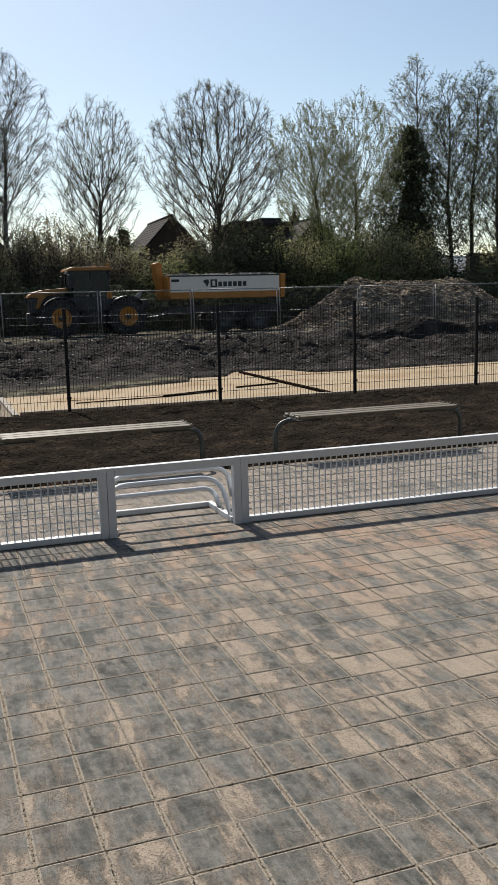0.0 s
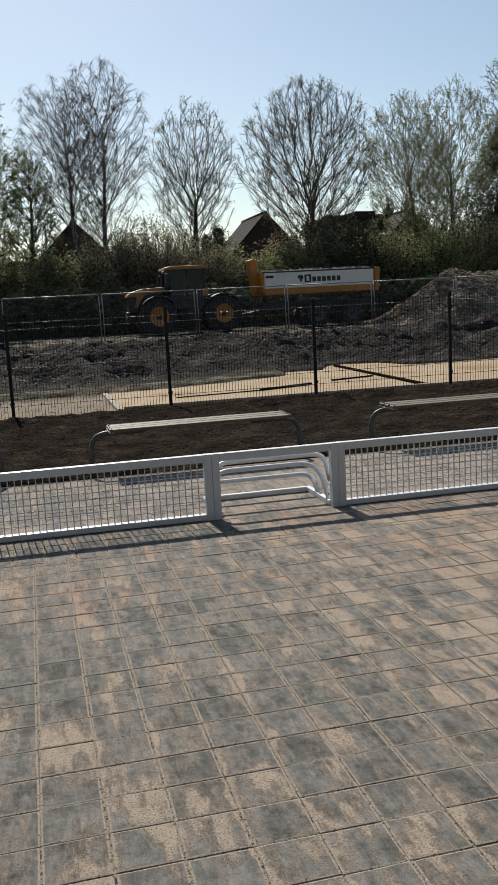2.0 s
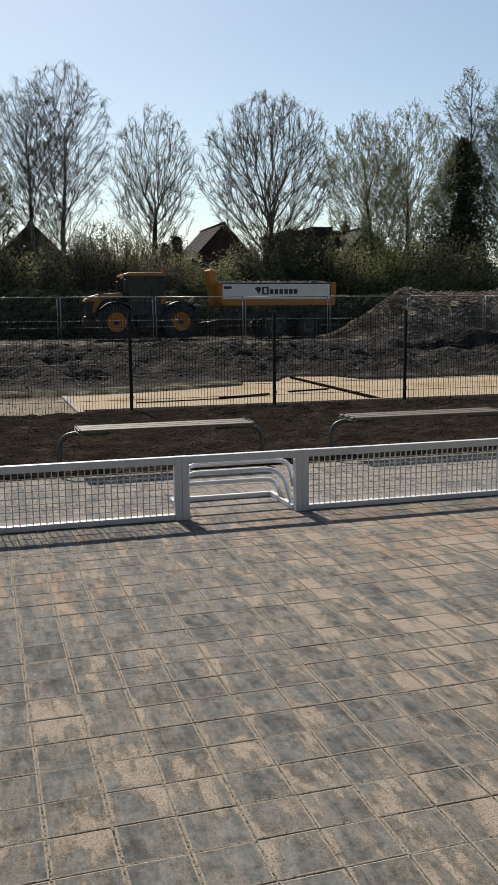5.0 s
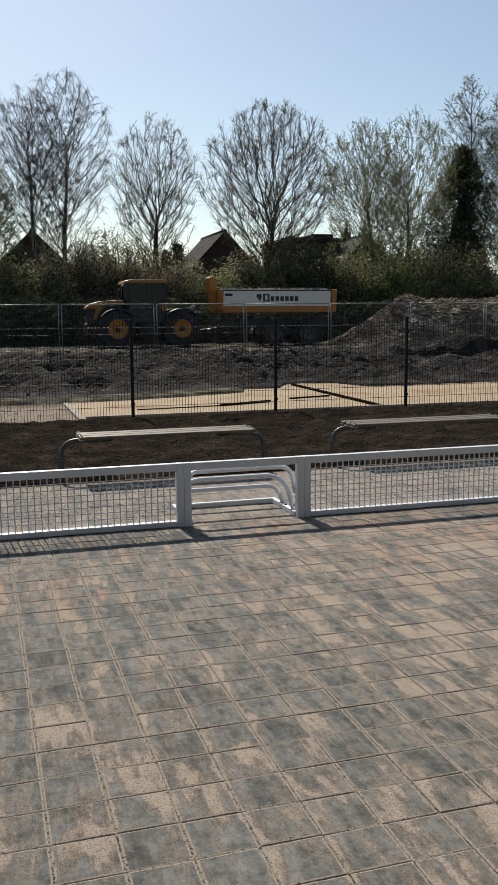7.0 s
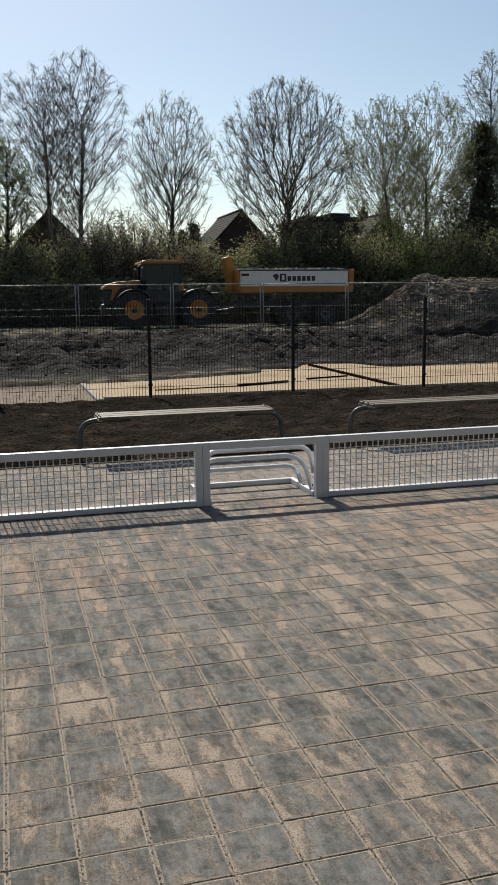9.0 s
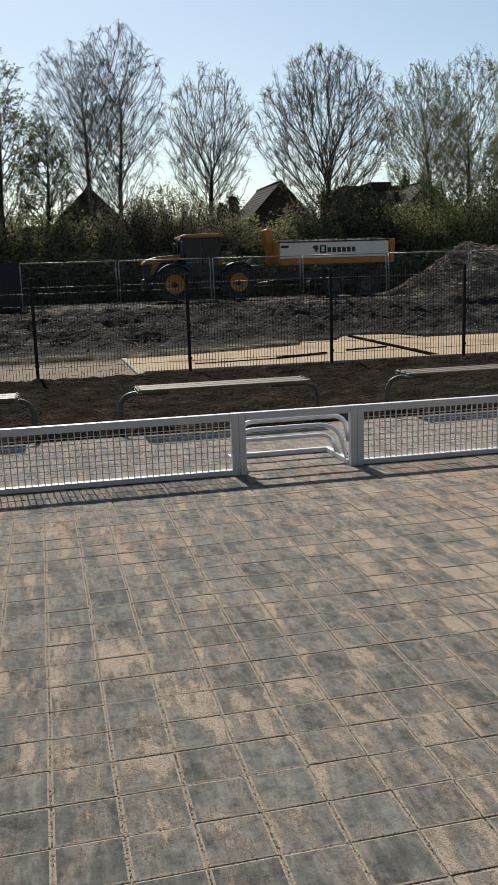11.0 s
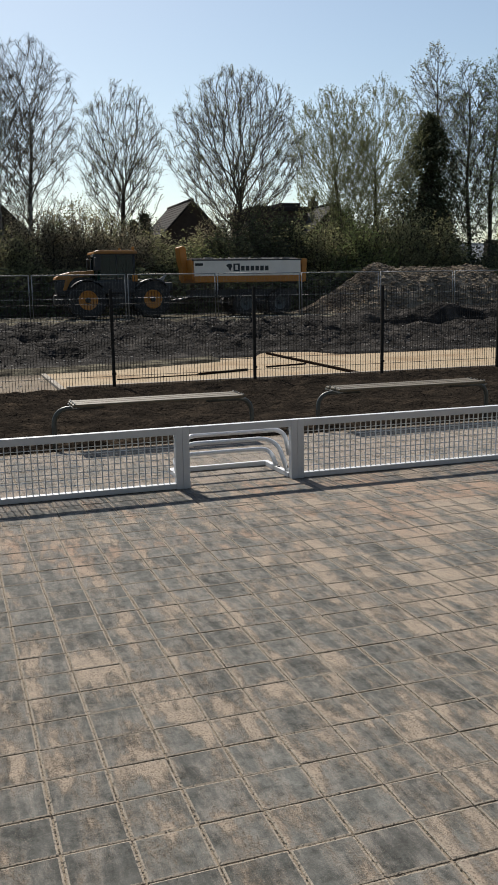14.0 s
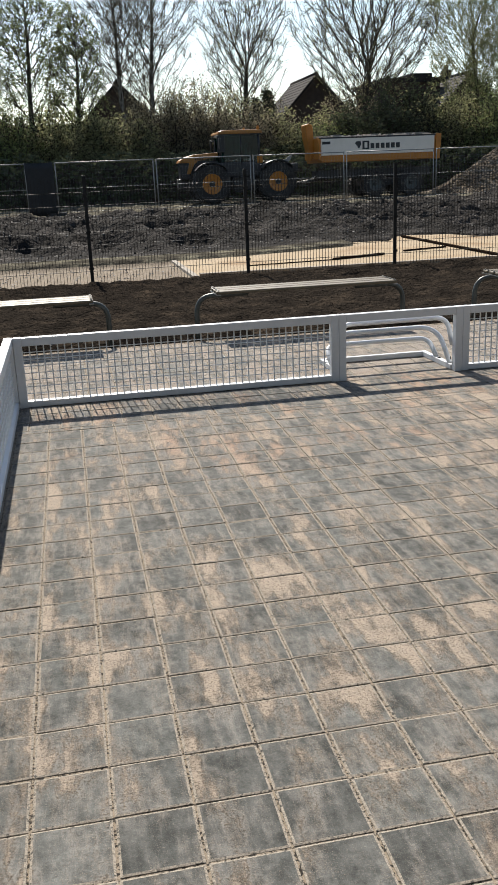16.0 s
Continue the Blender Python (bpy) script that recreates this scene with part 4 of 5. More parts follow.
def tree(m, seed, top, base, R, widest, trunk_r, n, twigs, twig_len, droop, leaf, leaf_n, bark, twig_mat, leaves, label, stems=((0, 0, 1),), ragged=0.25, lead=0.86):
    """A tree whose limbs reach out to points spread through its crown; each limb is as thick as what it carries."""
    t = thing("tree", m, label, "tree", "trees behind the building ground")
    rg = np.random.RandomState(seed)
    TV, TF, LV, LF = [], [], [], []
    for sx, lean, scale in stems:
        WV, WF = [], []
        H, B, RR, N_ = top * scale, base, R * (1.0 if len(stems) == 1 else 0.92), n
        # the trunk line
        tr = [np.array((sx + lean * z + 0.10 * math.sin(z * 0.7 + seed), 0.06 * math.sin(z * 0.9), z)) for z in np.linspace(-0.2, H * lead, 16)]
        nodes = [p for p in tr]
        parent = list(range(-1, 15))
        plen = [0.0]
        for k in range(1, 16):
            plen.append(plen[-1] * 1.0 + np.linalg.norm(tr[k] - tr[k - 1]) * 0.72)
        # points in the crown
        pts = []
        while len(pts) < N_:
            h = rg.rand()
            prof = (h / widest) ** 0.55 if h < widest else math.sqrt(max(0.0, 1 - ((h - widest) / (1 - widest)) ** 2.3))
            if rg.rand() > prof ** 2 * 0.9 + 0.1:
                continue
            a, q = rg.rand() * 6.283, rg.rand() ** 0.42
            z = B + h * (H - B)
            lump = 1 + ragged * noise.noise(Vector((math.cos(a) * 1.2 + seed, math.sin(a) * 1.2, z * 0.45)))
            r = RR * prof * q * lump
            pts.append((sx + lean * z + r * math.cos(a), r * math.sin(a), z))
        pts = np.array(pts)
        order = np.argsort(np.linalg.norm((pts - np.array((sx, 0, B * 0.8))) * np.array((1.25, 1.25, 1.0)), axis=1))
        store = np.zeros((len(nodes) + N_, 3))
        store[:16] = nodes
        cost = np.zeros(len(store))
        cost[:16] = plen
        cnt = 16
        for i in order:
            p = pts[i]
            d = store[:cnt] - p
            dist = np.sqrt((d * d).sum(1)) + 1e-6
            above = np.maximum(0, d[:, 2] + 0.66 * dist) / dist
            low = np.where(store[:cnt, 2] < B * 0.75, 50.0, 0.0)
            k = int(np.argmin(dist * (1 + 1.8 * above) + 0.78 * cost[:cnt] + low))
            store[cnt] = p
            cost[cnt] = cost[k] + dist[k]
            parent.append(k)
            cnt += 1
        load = np.zeros(cnt)
        kids = np.zeros(cnt, int)
        for i in range(cnt - 1, 0, -1):
            load[i] += 1.0
            load[parent[i]] += load[i]
            kids[parent[i]] += 1
        rad = 0.009 + (trunk_r - 0.009) * (load / load.max()) ** 0.62
        for i in range(1, cnt):
            a, b = Vector(store[parent[i]]), Vector(store[i])
            if (b - a).length < 1e-4:
                continue
            ra, rb = min(rad[parent[i]], rad[i] * 1.35), rad[i]
            if i < 16:
                raw_tube(WV, WF, [a, b], [rad[parent[i]], rb], 8, cap=False)
                continue
            sag = (b - a).length * 0.03
            c = a.lerp(b, 0.5) + Vector((rg.randn() * sag * 0.5, rg.randn() * sag * 0.5, -sag * 0.8))
            big = rb > 0.03
            raw_tube(WV if big else TV, WF if big else TF, [a, c, b], [ra, (ra + rb) / 2, rb], 5 if big else 3, cap=False)
            d = (b - c).normalized()
            for k in range(twigs if kids[i] == 0 else max(2, twigs // 2)):
                w = Vector((rg.randn(), rg.randn(), rg.randn() * 0.7)) * 0.75
                e = (d + w + Vector((0, 0, 0.28))).normalized()
                L = twig_len * rg.uniform(0.5, 1.25)
                s0 = c.lerp(b, rg.rand())
                mid = s0 + e * L * 0.55
                tip = mid + (e + Vector((0, 0, -droop))).normalized() * L * 0.5
                raw_tube(TV, TF, [s0, mid, tip], [0.0082, 0.0062, 0.0042], 3, cap=False)
                for _ in range(leaf_n):
                    lc = mid.lerp(tip, rg.rand() * 1.1) + Vector((rg.randn(), rg.randn(), rg.randn())) * 0.03
                    s = leaf * rg.uniform(0.6, 1.35)
                    u, v = frame_of(Vector((rg.randn(), rg.randn(), rg.randn())).normalized())
                    o = len(LV)
                    for x in (-u * s, v * s * 0.55, u * s, -v * s * 0.55):
                        LV.append(tuple(lc + x))
                    LF.append((o, o + 1, o + 2, o + 3))
        raw_ob("trunk", WV, WF, bark, t, smooth=True)
    raw_ob("crown", TV, TF, twig_mat, t)
    if LV:
        raw_ob("foliage", LV, LF, leaves, t)
    return t


tree(pose(2.9, 50, 0.3), 1, 15.2, 4.2, 3.1, 0.46, 0.14, 640, 9, 0.62, 1.3, 0.030, 1, M_BIRCH, M_TWIG_BIRCH, M_LEAF_BROWN,
     "tall bare birch with two stems and fine hanging twigs", stems=((-0.7, -0.07, 0.93), (0.5, 0.02, 1.0)), lead=0.7)
tree(pose(8.75, 50, 0.3), 2, 13.0, 4.0, 2.7, 0.45, 0.17, 620, 8, 0.45, 0.0, 0.034, 2, M_BARK, M_TWIG, M_LEAF_OLIVE,
     "bare oval-crowned tree with upright branches and opening buds", lead=0.52)
tree(pose(15.2, 48, 0.3), 3, 13.6, 3.2, 4.05, 0.52, 0.24, 1350, 8, 0.45, 0.0, 0.034, 2, M_BARK, M_TWIG, M_LEAF_OLIVE,
     "broad round-crowned tree in bud with many ascending branches", lead=0.46)
tree(pose(23.9, 50, 0.3), 4, 14.1, 2.6, 3.3, 0.45, 0.16, 800, 7, 0.55, -0.6, 0.040, 5, M_BARK, M_TWIG_GREEN, M_LEAF_PALE,
     "willow in fresh light green leaf with two leaning stems", stems=((-0.9, -0.08, 0.94), (0.9, 0.05, 1.0)), lead=0.6)
ALDER = dict(widest=0.4, trunk_r=0.14, twigs=8, twig_len=0.5, droop=0.3, bark=M_BARK, twig_mat=M_TWIG, ragged=0.7)
tree(pose(30.7, 52, 0.3), 5, 17.0, 4.5, 2.3, n=620, leaf=0.05, leaf_n=2, leaves=M_LEAF_OLIVE, label="tall thin alder standing behind the dark conifer", **ALDER)
tree(pose(32.9, 50, 0.3), 6, 16.4, 4.0, 2.3, n=560, leaf=0.05, leaf_n=2, leaves=M_LEAF_FRESH, label="tall thin alder with sparse new leaves", stems=((-0.6, -0.03, 0.95), (0.7, 0.04, 1.0)), **ALDER)
tree(pose(35.8, 49, 0.3), 7, 14.6, 3.5, 2.2, n=420, leaf=0.05, leaf_n=2, leaves=M_LEAF_FRESH, label="slender alder with sparse light green leaves", stems=((-0.3, -0.05, 1.0), (0.5, 0.06, 0.92)), **ALDER)
tree(pose(-3.0, 46, 0.3), 8, 12.5, 2.5, 1.9, n=420, leaf=0.048, leaf_n=6, leaves=M_LEAF_FRESH, label="slender tree in light green spring leaf", **ALDER)
tree(pose(-0.7, 47, 0.3), 9, 9.6, 2.2, 1.5, n=260, leaf=0.048, leaf_n=6, leaves=M_LEAF_FRESH, label="young slender tree in light green spring leaf", **ALDER)
tree(pose(-6.0, 48, 0.3), 10, 13.5, 2.5, 2.2, n=420, leaf=0.048, leaf_n=6, leaves=M_LEAF_FRESH, label="slender tree with pale spring leaves", **ALDER)


def conifer(m, H, R, seed):
    t = thing("conifer", m, "dense dark evergreen column of ivy-like foliage", "tree", "trees behind the building ground")
    rg = random.Random(seed)
    V, F = [], []
    raw_tube(V, F, [Vector((0, 0, -0.2)), Vector((0.1, 0, H * 0.5)), Vector((0, 0, H * 0.97))], [0.3, 0.18, 0.03], 8)
    raw_ob("trunk", V, F, M_BARK, t, smooth=True)
    V, F = [], []
    prof = ((0.0, 0.9), (0.25, 1.0), (0.45, 0.90), (0.6, 0.66), (0.75, 0.44), (0.86, 0.28), (0.95, 0.15), (1.0, 0.03))

    def reach(q):
        for (a, r), (c, k) in zip(prof, prof[1:]):
            if q <= c:
                return r + (k - r) * (q - a) / (c - a)
        return 0.03

    # tufts standing out from the stem, each with its own leaves
    for k in range(int(150 * H)):
        q = rg.random() ** 1.7
        z = 0.2 + q * H
        a = rg.uniform(0, 6.283)
        lump = 1 + 0.75 * noise.noise(Vector((math.cos(a) * 1.1 + seed, math.sin(a) * 1.1, z * 0.55)))
        rr = R * lump * reach(q) * rg.uniform(0.15, 1.08)
        tuft = Vector((rr * math.cos(a), rr * math.sin(a), z))
        size = rg.uniform(0.18, 0.42) * (0.6 + 0.4 * reach(q)) * min(1.0, R)
        for _ in range(34):
            c = tuft + Vector((rg.gauss(0, size), rg.gauss(0, size), rg.gauss(0, size * 0.8)))
            s = rg.uniform(0.06, 0.14)
            d = (Vector((math.cos(a), math.sin(a), rg.uniform(-0.9, 0.4))) + Vector((rg.gauss(0, .6), rg.gauss(0, .6), rg.gauss(0, .6)))).normalized()
            u, w = frame_of(d)
            o = len(V)
            for e in (-u * s * 0.6, d * s, u * s * 0.6, -d * s * 0.5):
                V.append(tuple(c + e))
            F.append((o, o + 1, o + 2, o + 3))
    raw_ob("foliage", V, F, M_LEAF_DARK, t)
    # solid dark cone added inside the foliage, standing in for its shaded core
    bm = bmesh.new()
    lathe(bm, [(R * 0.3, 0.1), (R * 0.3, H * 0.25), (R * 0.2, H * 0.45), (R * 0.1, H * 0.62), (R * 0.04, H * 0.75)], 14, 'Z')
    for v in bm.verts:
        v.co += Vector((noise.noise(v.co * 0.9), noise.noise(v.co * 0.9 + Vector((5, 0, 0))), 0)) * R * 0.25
    part("dark_core_filler", bm, M_BARK, t)


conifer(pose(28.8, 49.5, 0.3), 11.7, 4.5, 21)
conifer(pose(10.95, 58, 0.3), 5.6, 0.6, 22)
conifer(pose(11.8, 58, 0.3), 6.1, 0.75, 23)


def shrub(m, R, H, seed, leaves, n_leaf, leaf, label, stems=120):
    t = thing("shrub", m, label, "shrub", "shrubs along the building ground")
    rg = random.Random(seed)
    V, F = [], []
    LV, LF = [], []
    for k in range(stems):
        a = rg.uniform(0, 6.283)
        q = math.sqrt(rg.random())
        base = Vector((R * 0.55 * q * math.cos(a), R * 0.4 * q * math.sin(a), -0.1))
        hh = H * (1 - 0.45 * q * q) * rg.uniform(0.65, 1.08)
        tip = Vector((R * q * math.cos(a), R * 0.7 * q * math.sin(a), hh))
        mid = base.lerp(tip, 0.5) + Vector((rg.gauss(0, .15), rg.gauss(0, .15), 0.1 * H))
        pts = [base, mid, tip]
        raw_tube(V, F, pts, [0.035, 0.02, 0.006], 3, cap=False)
        for j in range(14):
            f = rg.uniform(0.25, 1.0)
            c = base.lerp(mid, f * 2) if f < 0.5 else mid.lerp(tip, f * 2 - 1)
            d = (tip - mid).normalized() + Vector((rg.gauss(0, .6), rg.gauss(0, .6), rg.gauss(0, .4)))
            e = c + d.normalized() * rg.uniform(0.3, 0.9)
            raw_tube(V, F, [c, e], [0.012, 0.005], 3, cap=False)
            for i in range(n_leaf):
                lc = c.lerp(e, rg.random()) + Vector((rg.gauss(0, 1), rg.gauss(0, 1), rg.gauss(0, 1))) * 0.12
                s = leaf * rg.uniform(0.6, 1.3)
                ax = Vector((rg.gauss(0, 1), rg.gauss(0, 1), rg.gauss(0, 1))).normalized()
                u, w = frame_of(ax)
                o = len(LV)
                for x in (-u * s, w * s * 0.6, u * s, -w * s * 0.6):
                    LV.append(tuple(lc + x))
                LF.append((o, o + 1, o + 2, o + 3))
    raw_ob("thicket", V, F, M_TWIG, t)
    raw_ob("foliage", LV, LF, leaves, t)
    return t


shrub_rows = (
    (-7.5, 44, 3.2, 5.2, 'o'), (-4.6, 43.5, 2.6, 4.6, 'g'), (-1.8, 44, 2.6, 4.4, 'o'), (0.9, 43.5, 2.4, 4.4, 'o'), (3.4, 44.5, 2.6, 5.2, 'b'),
    (5.4, 45, 2.8, 5.6, 'b'), (7.4, 44, 2.3, 4.4, 'b'), (9.6, 44, 2.3, 3.6, 'o'), (11.8, 43.5, 2.3, 3.4, 'g'), (14.0, 44, 2.6, 4.6, 'd'), (16.4, 45, 2.8, 5.4, 'd'),
    (18.6, 44, 2.6, 5.0, 'o'), (20.8, 43, 2.4, 4.6, 'g'), (23.2, 44, 2.8, 5.6, 'o'), (25.8, 44.5, 2.8, 5.4, 'o'), (27.6, 44, 2.3, 2.7, 'd'), (31.0, 45, 2.6, 2.9, 'o'), (34.6, 45, 2.8, 5.6, 'o'), (36.5, 45, 3.0, 6.0, 'o'),
    (-9, 47, 3.2, 5.6, 'o'), (-5.5, 47, 3.0, 5.0, 'b'), (0.2, 48, 2.6, 4.4, 'o'), (3.6, 47.5, 3.0, 5.4, 'b'), (6.2, 47.5, 3.2, 6.0, 'o'), (9.2, 47, 2.6, 4.8, 'b'), (12.6, 47, 2.6, 4.2, 'o'), (14.3, 48, 2.4, 5.8, 'b'), (26.5, 48, 3.2, 6.2, 'o'), (22.0, 48, 3.0, 6.0, 'g'), (27.5, 48, 3.0, 6.0, 'd'))
KIND = {'g': (M_LEAF_FRESH, 9, 0.06, "shrub in bright fresh green spring leaf"), 'o': (M_LEAF_OLIVE, 10, 0.06, "dull olive shrub with small leaves"),
        'b': (M_LEAF_BROWN, 11, 0.048, "nearly bare brown twiggy shrub"), 'd': (M_LEAF_DARK, 8, 0.08, "dark evergreen shrub with dense foliage")}
for i, (x, y, R, H, k) in enumerate(shrub_rows):
    lm, nl, ls, lab = KIND[k]
    shrub(pose(x, y, 0.3), R, H, 40 + i, lm, nl, ls, lab)


def hedge(x0, x1, y0, y1, H, seed, leaves, label):
    rg = random.Random(seed)
    V, F = [], []
    n = int((x1 - x0) * 330)
    for k in range(n):
        x = rg.uniform(x0, x1)
        q = rg.random()
        top = H * (0.92 + 0.2 * noise.noise(Vector((x * 0.7, seed, 0))))
        y = y0 + (y1 - y0) * (rg.random() ** 2.2)
        c = Vector((x, y, 0.2 + top * q))
        s = rg.uniform(0.06, 0.14)
        u, w = frame_of(Vector((rg.gauss(0, 1), rg.gauss(0, 1) - 1, rg.gauss(0, 1))).normalized())
        o = len(V)
        for e in (-u * s, w * s * 0.6, u * s, -w * s * 0.6):
            V.append(tuple(c + e))
        F.append((o, o + 1, o + 2, o + 3))
    h = thing("hedge", pose(0, 0, 0.1), label, "hedge", "hedges")
    raw_ob("foliage", V, F, leaves, h)
    V, F = [], []
    raw_box(V, F, x0, x1, y0 + 0.6 * (y1 - y0), y1, 0.0, H * 0.86)
    raw_ob("woody_core", V, F, M_BARK, h)


DARK_HEDGE = "dark dense hedge along the back of the building ground"
hedge(-14, 8, 40.0, 41.6, 2.5, 71, M_LEAF_DARK, DARK_HEDGE)
hedge(8.02, 40, 40.4, 42.0, 2.3, 72, M_LEAF_DARK, DARK_HEDGE)
hedge(-20, 12, 51.5, 53.5, 5.3, 73, M_LEAF_OLIVE, "tall olive-brown hedge under the bare trees")
hedge(19, 32.8, 52.5, 54.5, 5.9, 74, M_LEAF_OLIVE, "tall olive hedge beneath the alders and willow")
hedge(32.9, 36.3, 52.5, 54.5, 2.8, 75, M_LEAF_OLIVE, "low gap in the olive hedge beneath the alders")
hedge(36.4, 46, 52.5, 54.5, 5.4, 76, M_LEAF_OLIVE, "olive hedge beyond the slender alders")


# ---- houses ----
def house(m, W, D, eave, ridge, roof_mat, wall_mat, label, chimney=None, windows=()):
    """Ridge along x, gable ends at x = 0 and W, the near eave at y = 0."""
    h = thing("house", m, label, "house", "houses behind the trees")
    bm = bmesh.new()
    a = [bm.verts.new(p) for p in ((0, 0, 0), (0, D, 0), (0, D, eave), (0, D / 2, ridge - 0.15), (0, 0, eave))]
    b = [bm.verts.new((W, v.co.y, v.co.z)) for v in a]
    bm.faces.new(a)
    bm.faces.new(b[::-1])
    for k in range(5):
        bm.faces.new((a[k], b[k], b[(k + 1) % 5], a[(k + 1) % 5]))
    bmesh.ops.recalc_face_normals(bm, faces=bm.faces)
    part("wall", bm, wall_mat, h)
    roof = new("roof")
    roof.parent = h
    run = math.hypot(D / 2 + 0.4, (ridge - eave) * (D / 2 + 0.4) / (D / 2))
    slope = math.atan2(ridge - eave, D / 2)
    rows = int(run / 0.33)
    for sgn in (1, -1):
        V, F = [], []
        for i in range(rows):
            s0, s1 = run * i / rows, run * (i + 1) / rows + 0.03
            for (s, lift0) in ((s0, 0.05), (s1, 0.09)):
                yy = D / 2 - sgn * s * math.cos(slope)
                zz = ridge - s * math.sin(slope)
                V += [(-0.3, yy, zz + lift0), (W + 0.3, yy, zz + lift0)]
            o = len(V) - 4
            F.append((o, o + 1, o + 3, o + 2))
            V += [(V[o + 2][0], V[o + 2][1], V[o + 2][2] - 0.06), (V[o + 3][0], V[o + 3][1], V[o + 3][2] - 0.06)]
            F.append((o + 2, o + 3, o + 5, o + 4))
        ob = raw_ob("tile_course", V, F, roof_mat, roof)
    tube_part("ridge_cap", [(-0.3, D / 2, ridge + 0.06), (W + 0.3, D / 2, ridge + 0.06)], 0.12, roof_mat, roof, 8)
    for x in (-0.32, W + 0.26):
        bm = bmesh.new()
        for sgn in (1, -1):
            q = [(D / 2, ridge - 0.12), (D / 2, ridge + 0.08), (D / 2 - sgn * run * math.cos(slope), ridge + 0.08 - run * math.sin(slope)), (D / 2 - sgn * run * math.cos(slope), ridge - 0.12 - run * math.sin(slope))]
            vs = [bm.verts.new((x, yy, zz)) for yy, zz in q] + [bm.verts.new((x + 0.06, yy, zz)) for yy, zz in q]
            for f in ((0, 1, 2, 3), (7, 6, 5, 4), (0, 4, 5, 1), (1, 5, 6, 2), (2, 6, 7, 3), (3, 7, 4, 0)):
                bm.faces.new([vs[i] for i in f])
        bmesh.ops.recalc_face_normals(bm, faces=bm.faces)
        part("barge_board", bm, M_ROOF, h)
    if chimney:
        cx, cz = chimney
        bm = bmesh.new()
        box(bm, cx - 0.4, cx + 0.4, D / 2 - 0.3, D / 2 + 0.3, ridge - 0.5, cz, bevel=0.02)
        c = part("chimney", bm, M_BRICK, roof)
        for dx in (-0.18, 0.18):
            bm = bmesh.new()
            lathe(bm, [(0.11, cz), (0.11, cz + 0.28), (0.14, cz + 0.3), (0.14, cz + 0.36)], 12, 'Z', (cx + dx, D / 2, 0))
            part("chimney_pot", bm, M_BRICK, roof)
    for side, u, z, w, hh in windows:
        win = new("window")
        win.parent = h
        if side == 'w':
            win.matrix_local = pose(-0.005, u, z, rz=-90)
        elif side == 'x':
            win.matrix_local = pose(W + 0.005, u, z, rz=90)
        else:
            win.matrix_local = pose(u, -0.005, z)
        part("pane", bm_box(-w / 2, w / 2, -0.02, 0.0, -hh / 2, hh / 2), M_PANE, win)
        for x0, x1, z0, z1 in ((-w / 2 - .07, -w / 2, -hh / 2 - .07, hh / 2 + .07), (w / 2, w / 2 + .07, -hh / 2 - .07, hh / 2 + .07), (-w / 2, w / 2, hh / 2, hh / 2 + .07), (-w / 2, w / 2, -hh / 2 - .07, -hh / 2), (-0.03, 0.03, -hh / 2, hh / 2)):
            part("frame", bm_box(x0, x1, -0.05, 0.0, z0, z1), M_FRAME, win)
    return h


house(pose(20.6, 64, 0.3, rz=90), 7.0, 7.6, 3.9, 7.9, M_ROOF, M_BRICK, "house with a steep dark tiled roof and gable end", windows=(('w', 2.6, 4.2, 1.1, 1.5),))
house(pose(32.2, 63, 0.3, rz=90), 8.0, 8.0, 3.6, 7.7, M_ROOF_GREY, M_BRICK, "house with a grey tiled roof and brick chimney", chimney=(4.2, 8.35), windows=(('w', 3.0, 2.4, 1.2, 1.3),))
house(pose(5.9, 60, 0.3, rz=90), 7.0, 7.4, 3.6, 7.3, M_ROOF, M_BRICK, "house with a steep dark roof behind the birch")
house(pose(38, 60, 0.3, rz=0), 8.0, 7.0, 3.0, 4.6, M_ROOF_PALE, M_RENDER, "low pale house behind the alders")


def flat_house(m, W, D, H):
    h = thing("house", m, "dark flat-roofed house behind the bare tree", "house", "houses behind the trees")
    part("wall", bm_box(0, W, 0, D, 0, H), M_BRICK, h)
    part("roof_edge", bm_box(-0.25, W + 0.25, -0.25, D + 0.25, H + 0.002, H + 0.35, bevel=0.02), M_ROOF, h)
    part("roof_step", bm_box(W * 0.55, W * 0.95, 1.0, D - 1, H + 0.352, H + 0.75), M_ROOF, h)
    for x in (0.9, 2.6):
        for z in (1.6, 4.6):
            w = new("window")
            w.parent = h
            w.location = (x, -0.005, z)
            part("pane", bm_box(-0.5, 0.5, -0.02, 0.0, -0.6, 0.6), M_PANE, w)
            for x0, x1, z0, z1 in ((-.57, -.5, -.67, .67), (.5, .57, -.67, .67), (-.5, .5, .6, .67), (-.5, .5, -.67, -.6)):
                part("frame", bm_box(x0, x1, -0.05, 0.0, z0, z1), M_FRAME, w)


flat_house(pose(22.8, 66, 0.3), 4.4, 7.0, 7.4)

# ---- paving: tiles laid in a square grid ----
T = 0.2004
TX, TY = -0.551, 0.0870
pav = thing("pavement", pose(0, 0, 0), "grey square concrete tiles under swept sand", "pavement", kind="structure")
bed = part("bedding", bm_box(-9.0, 12.0, -8.4, 6.06, -0.085, -0.0042), M_JOINT, pav, "sand bed showing in the joints")


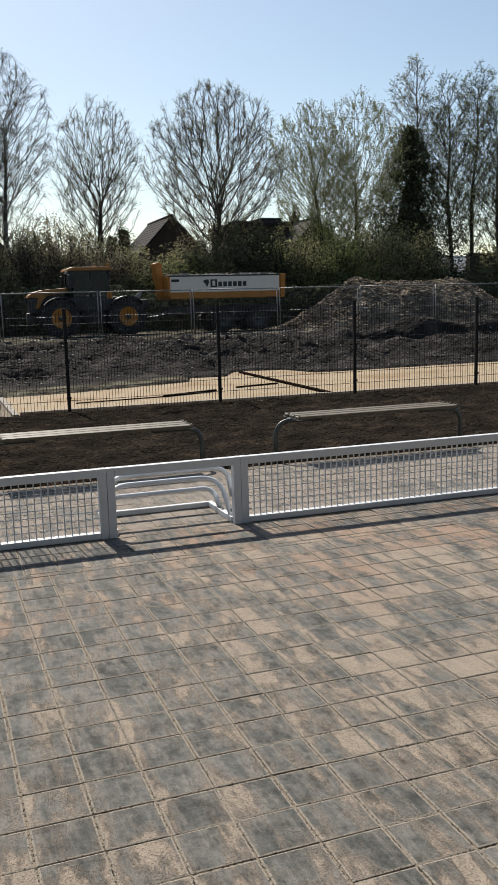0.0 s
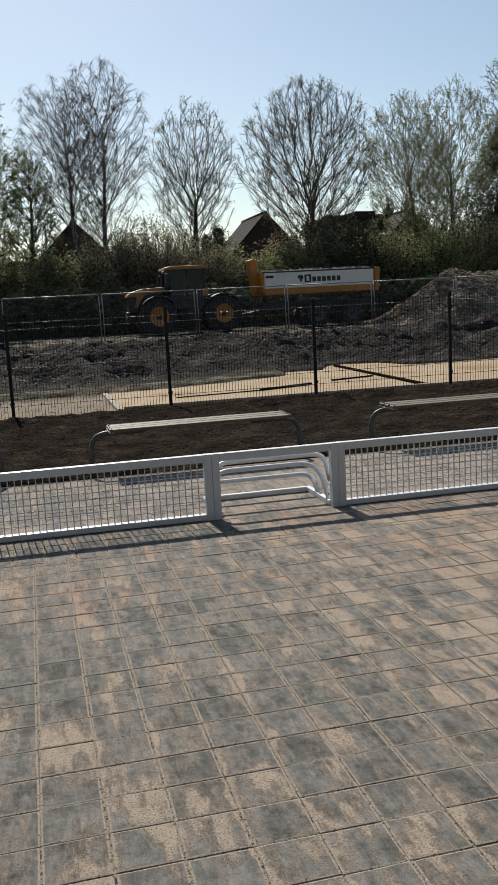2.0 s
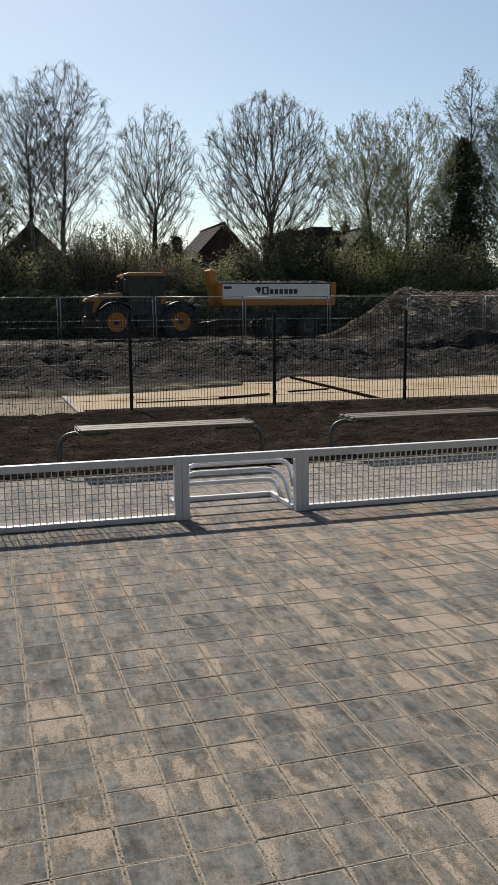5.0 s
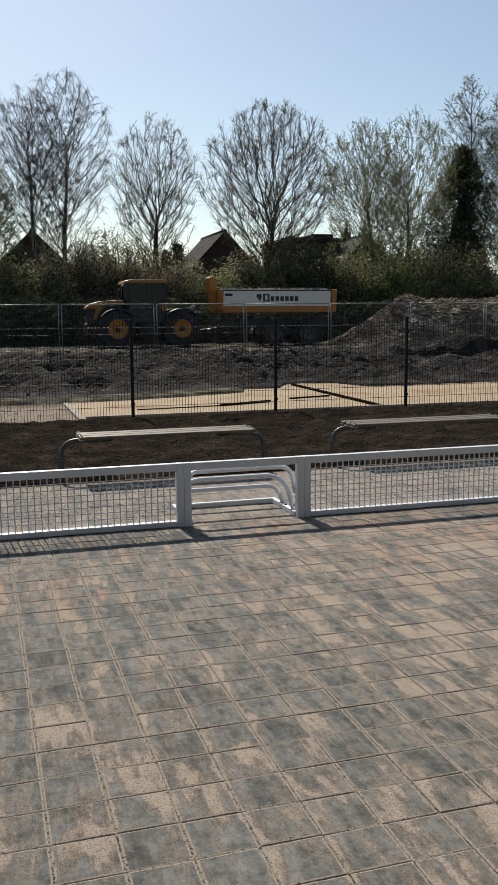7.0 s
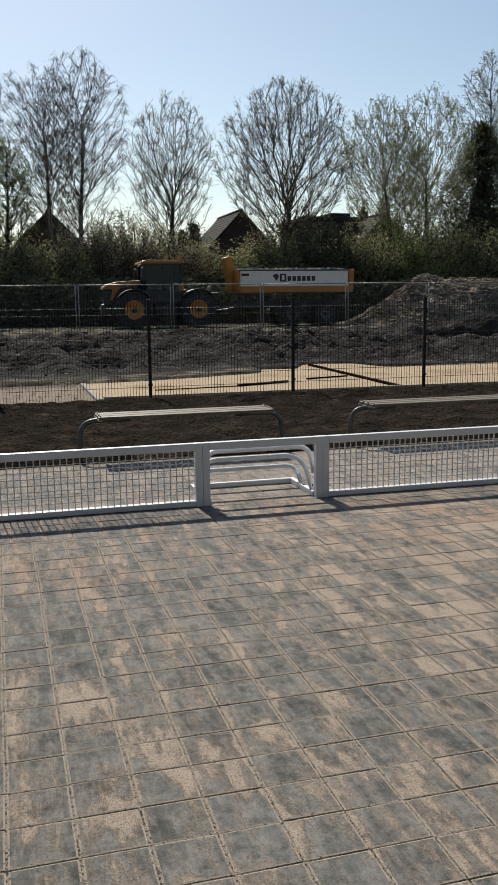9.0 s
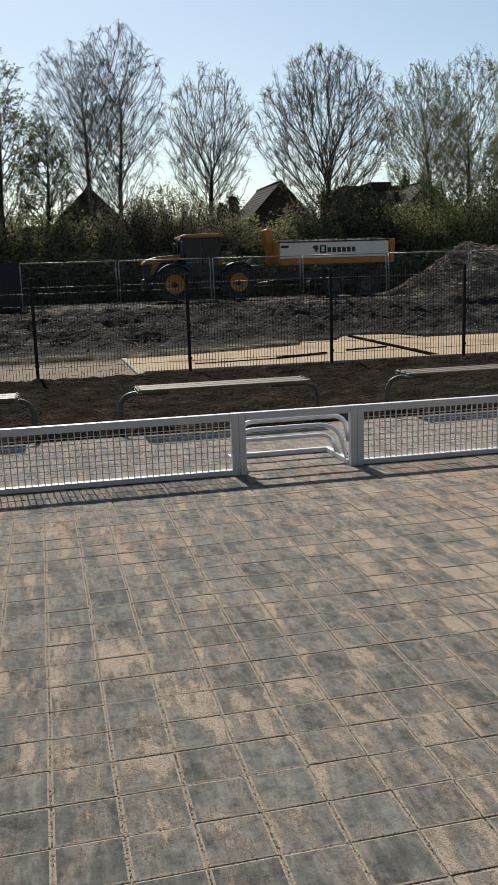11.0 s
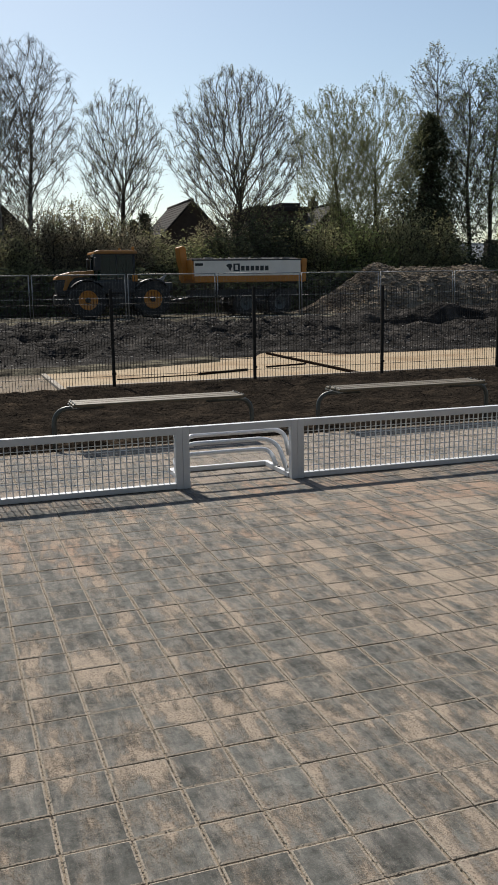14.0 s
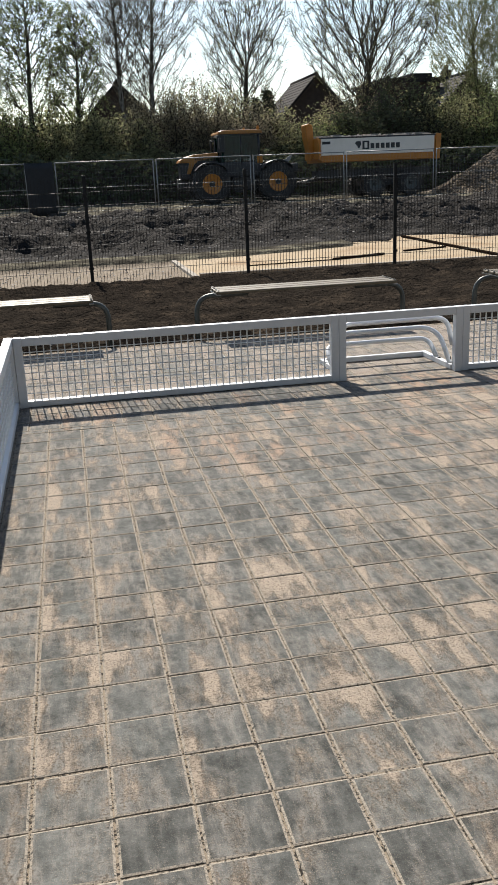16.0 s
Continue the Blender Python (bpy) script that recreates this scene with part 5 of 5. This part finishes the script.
def tile_verts(x0, y0, rg, deep=T):
    g, b, d = 0.0032, 0.0062, 0.05
    dz = rg.gauss(0, 0.0006)
    tx, ty = rg.gauss(0, 0.0008), rg.gauss(0, 0.0008)
    jx, jy = rg.gauss(0, 0.0012), rg.gauss(0, 0.0012)
    out = []
    for inset, z in ((g, -d), (g, -0.0020), (g + b, 0.0)):
        for sx, sy in ((0, 0), (1, 0), (1, 1), (0, 1)):
            px = x0 + jx + (inset if sx == 0 else T - inset)
            py = y0 + jy + (inset if sy == 0 else deep - inset)
            out.append((px, py, z + dz + tx * (sx - 0.5) + ty * (sy - 0.5)))
    return out


TILE_FACES = [(8, 9, 10, 11)] + [(4 + k, 4 + (k + 1) % 4, 8 + (k + 1) % 4, 8 + k) for k in range(4)] + [(k, (k + 1) % 4, 4 + (k + 1) % 4, 4 + k) for k in range(4)]
TILE_MATS = [0] + [1] * 8
rgt = random.Random(77)
variants = []
for k in range(24):
    me = bpy.data.meshes.new("tile")
    me.from_pydata(tile_verts(0, 0, rgt), [], TILE_FACES)
    me.materials.append(M_TILE)
    me.materials.append(M_CHAMFER)
    me.polygons.foreach_set("material_index", TILE_MATS)
    variants.append(me)
V, F = [], []
for j in range(-30, 30):
    for i in range(-40, 56):
        x0, y0 = TX + i * T, TY + j * T
        if j == 16:
            y0, deep = TY + 16 * T, 0.066
        elif j > 16:
            y0, deep = TY + 16 * T + 0.066 + (j - 17) * T, T
        else:
            deep = T
        if y0 > 6.05 - T * 0.5:
            continue
        if -9 <= i < 11 and -2 <= j < 13:
            t = new("tile", variants[rgt.randrange(24)])
            t.parent = pav
            t.location = (x0, y0, 0)
        else:
            o = len(V)
            V += tile_verts(x0 if j < 17 else x0 + 0.07, y0, rgt, deep)
            F += [tuple(o + q for q in f) for f in TILE_FACES]
rest = raw_ob("tiles", V, F, M_TILE, pav)
rest["kind"] = "stuff"
rest.data.materials.append(M_CHAMFER)
rest.data.polygons.foreach_set("material_index", TILE_MATS * (len(F) // 9))
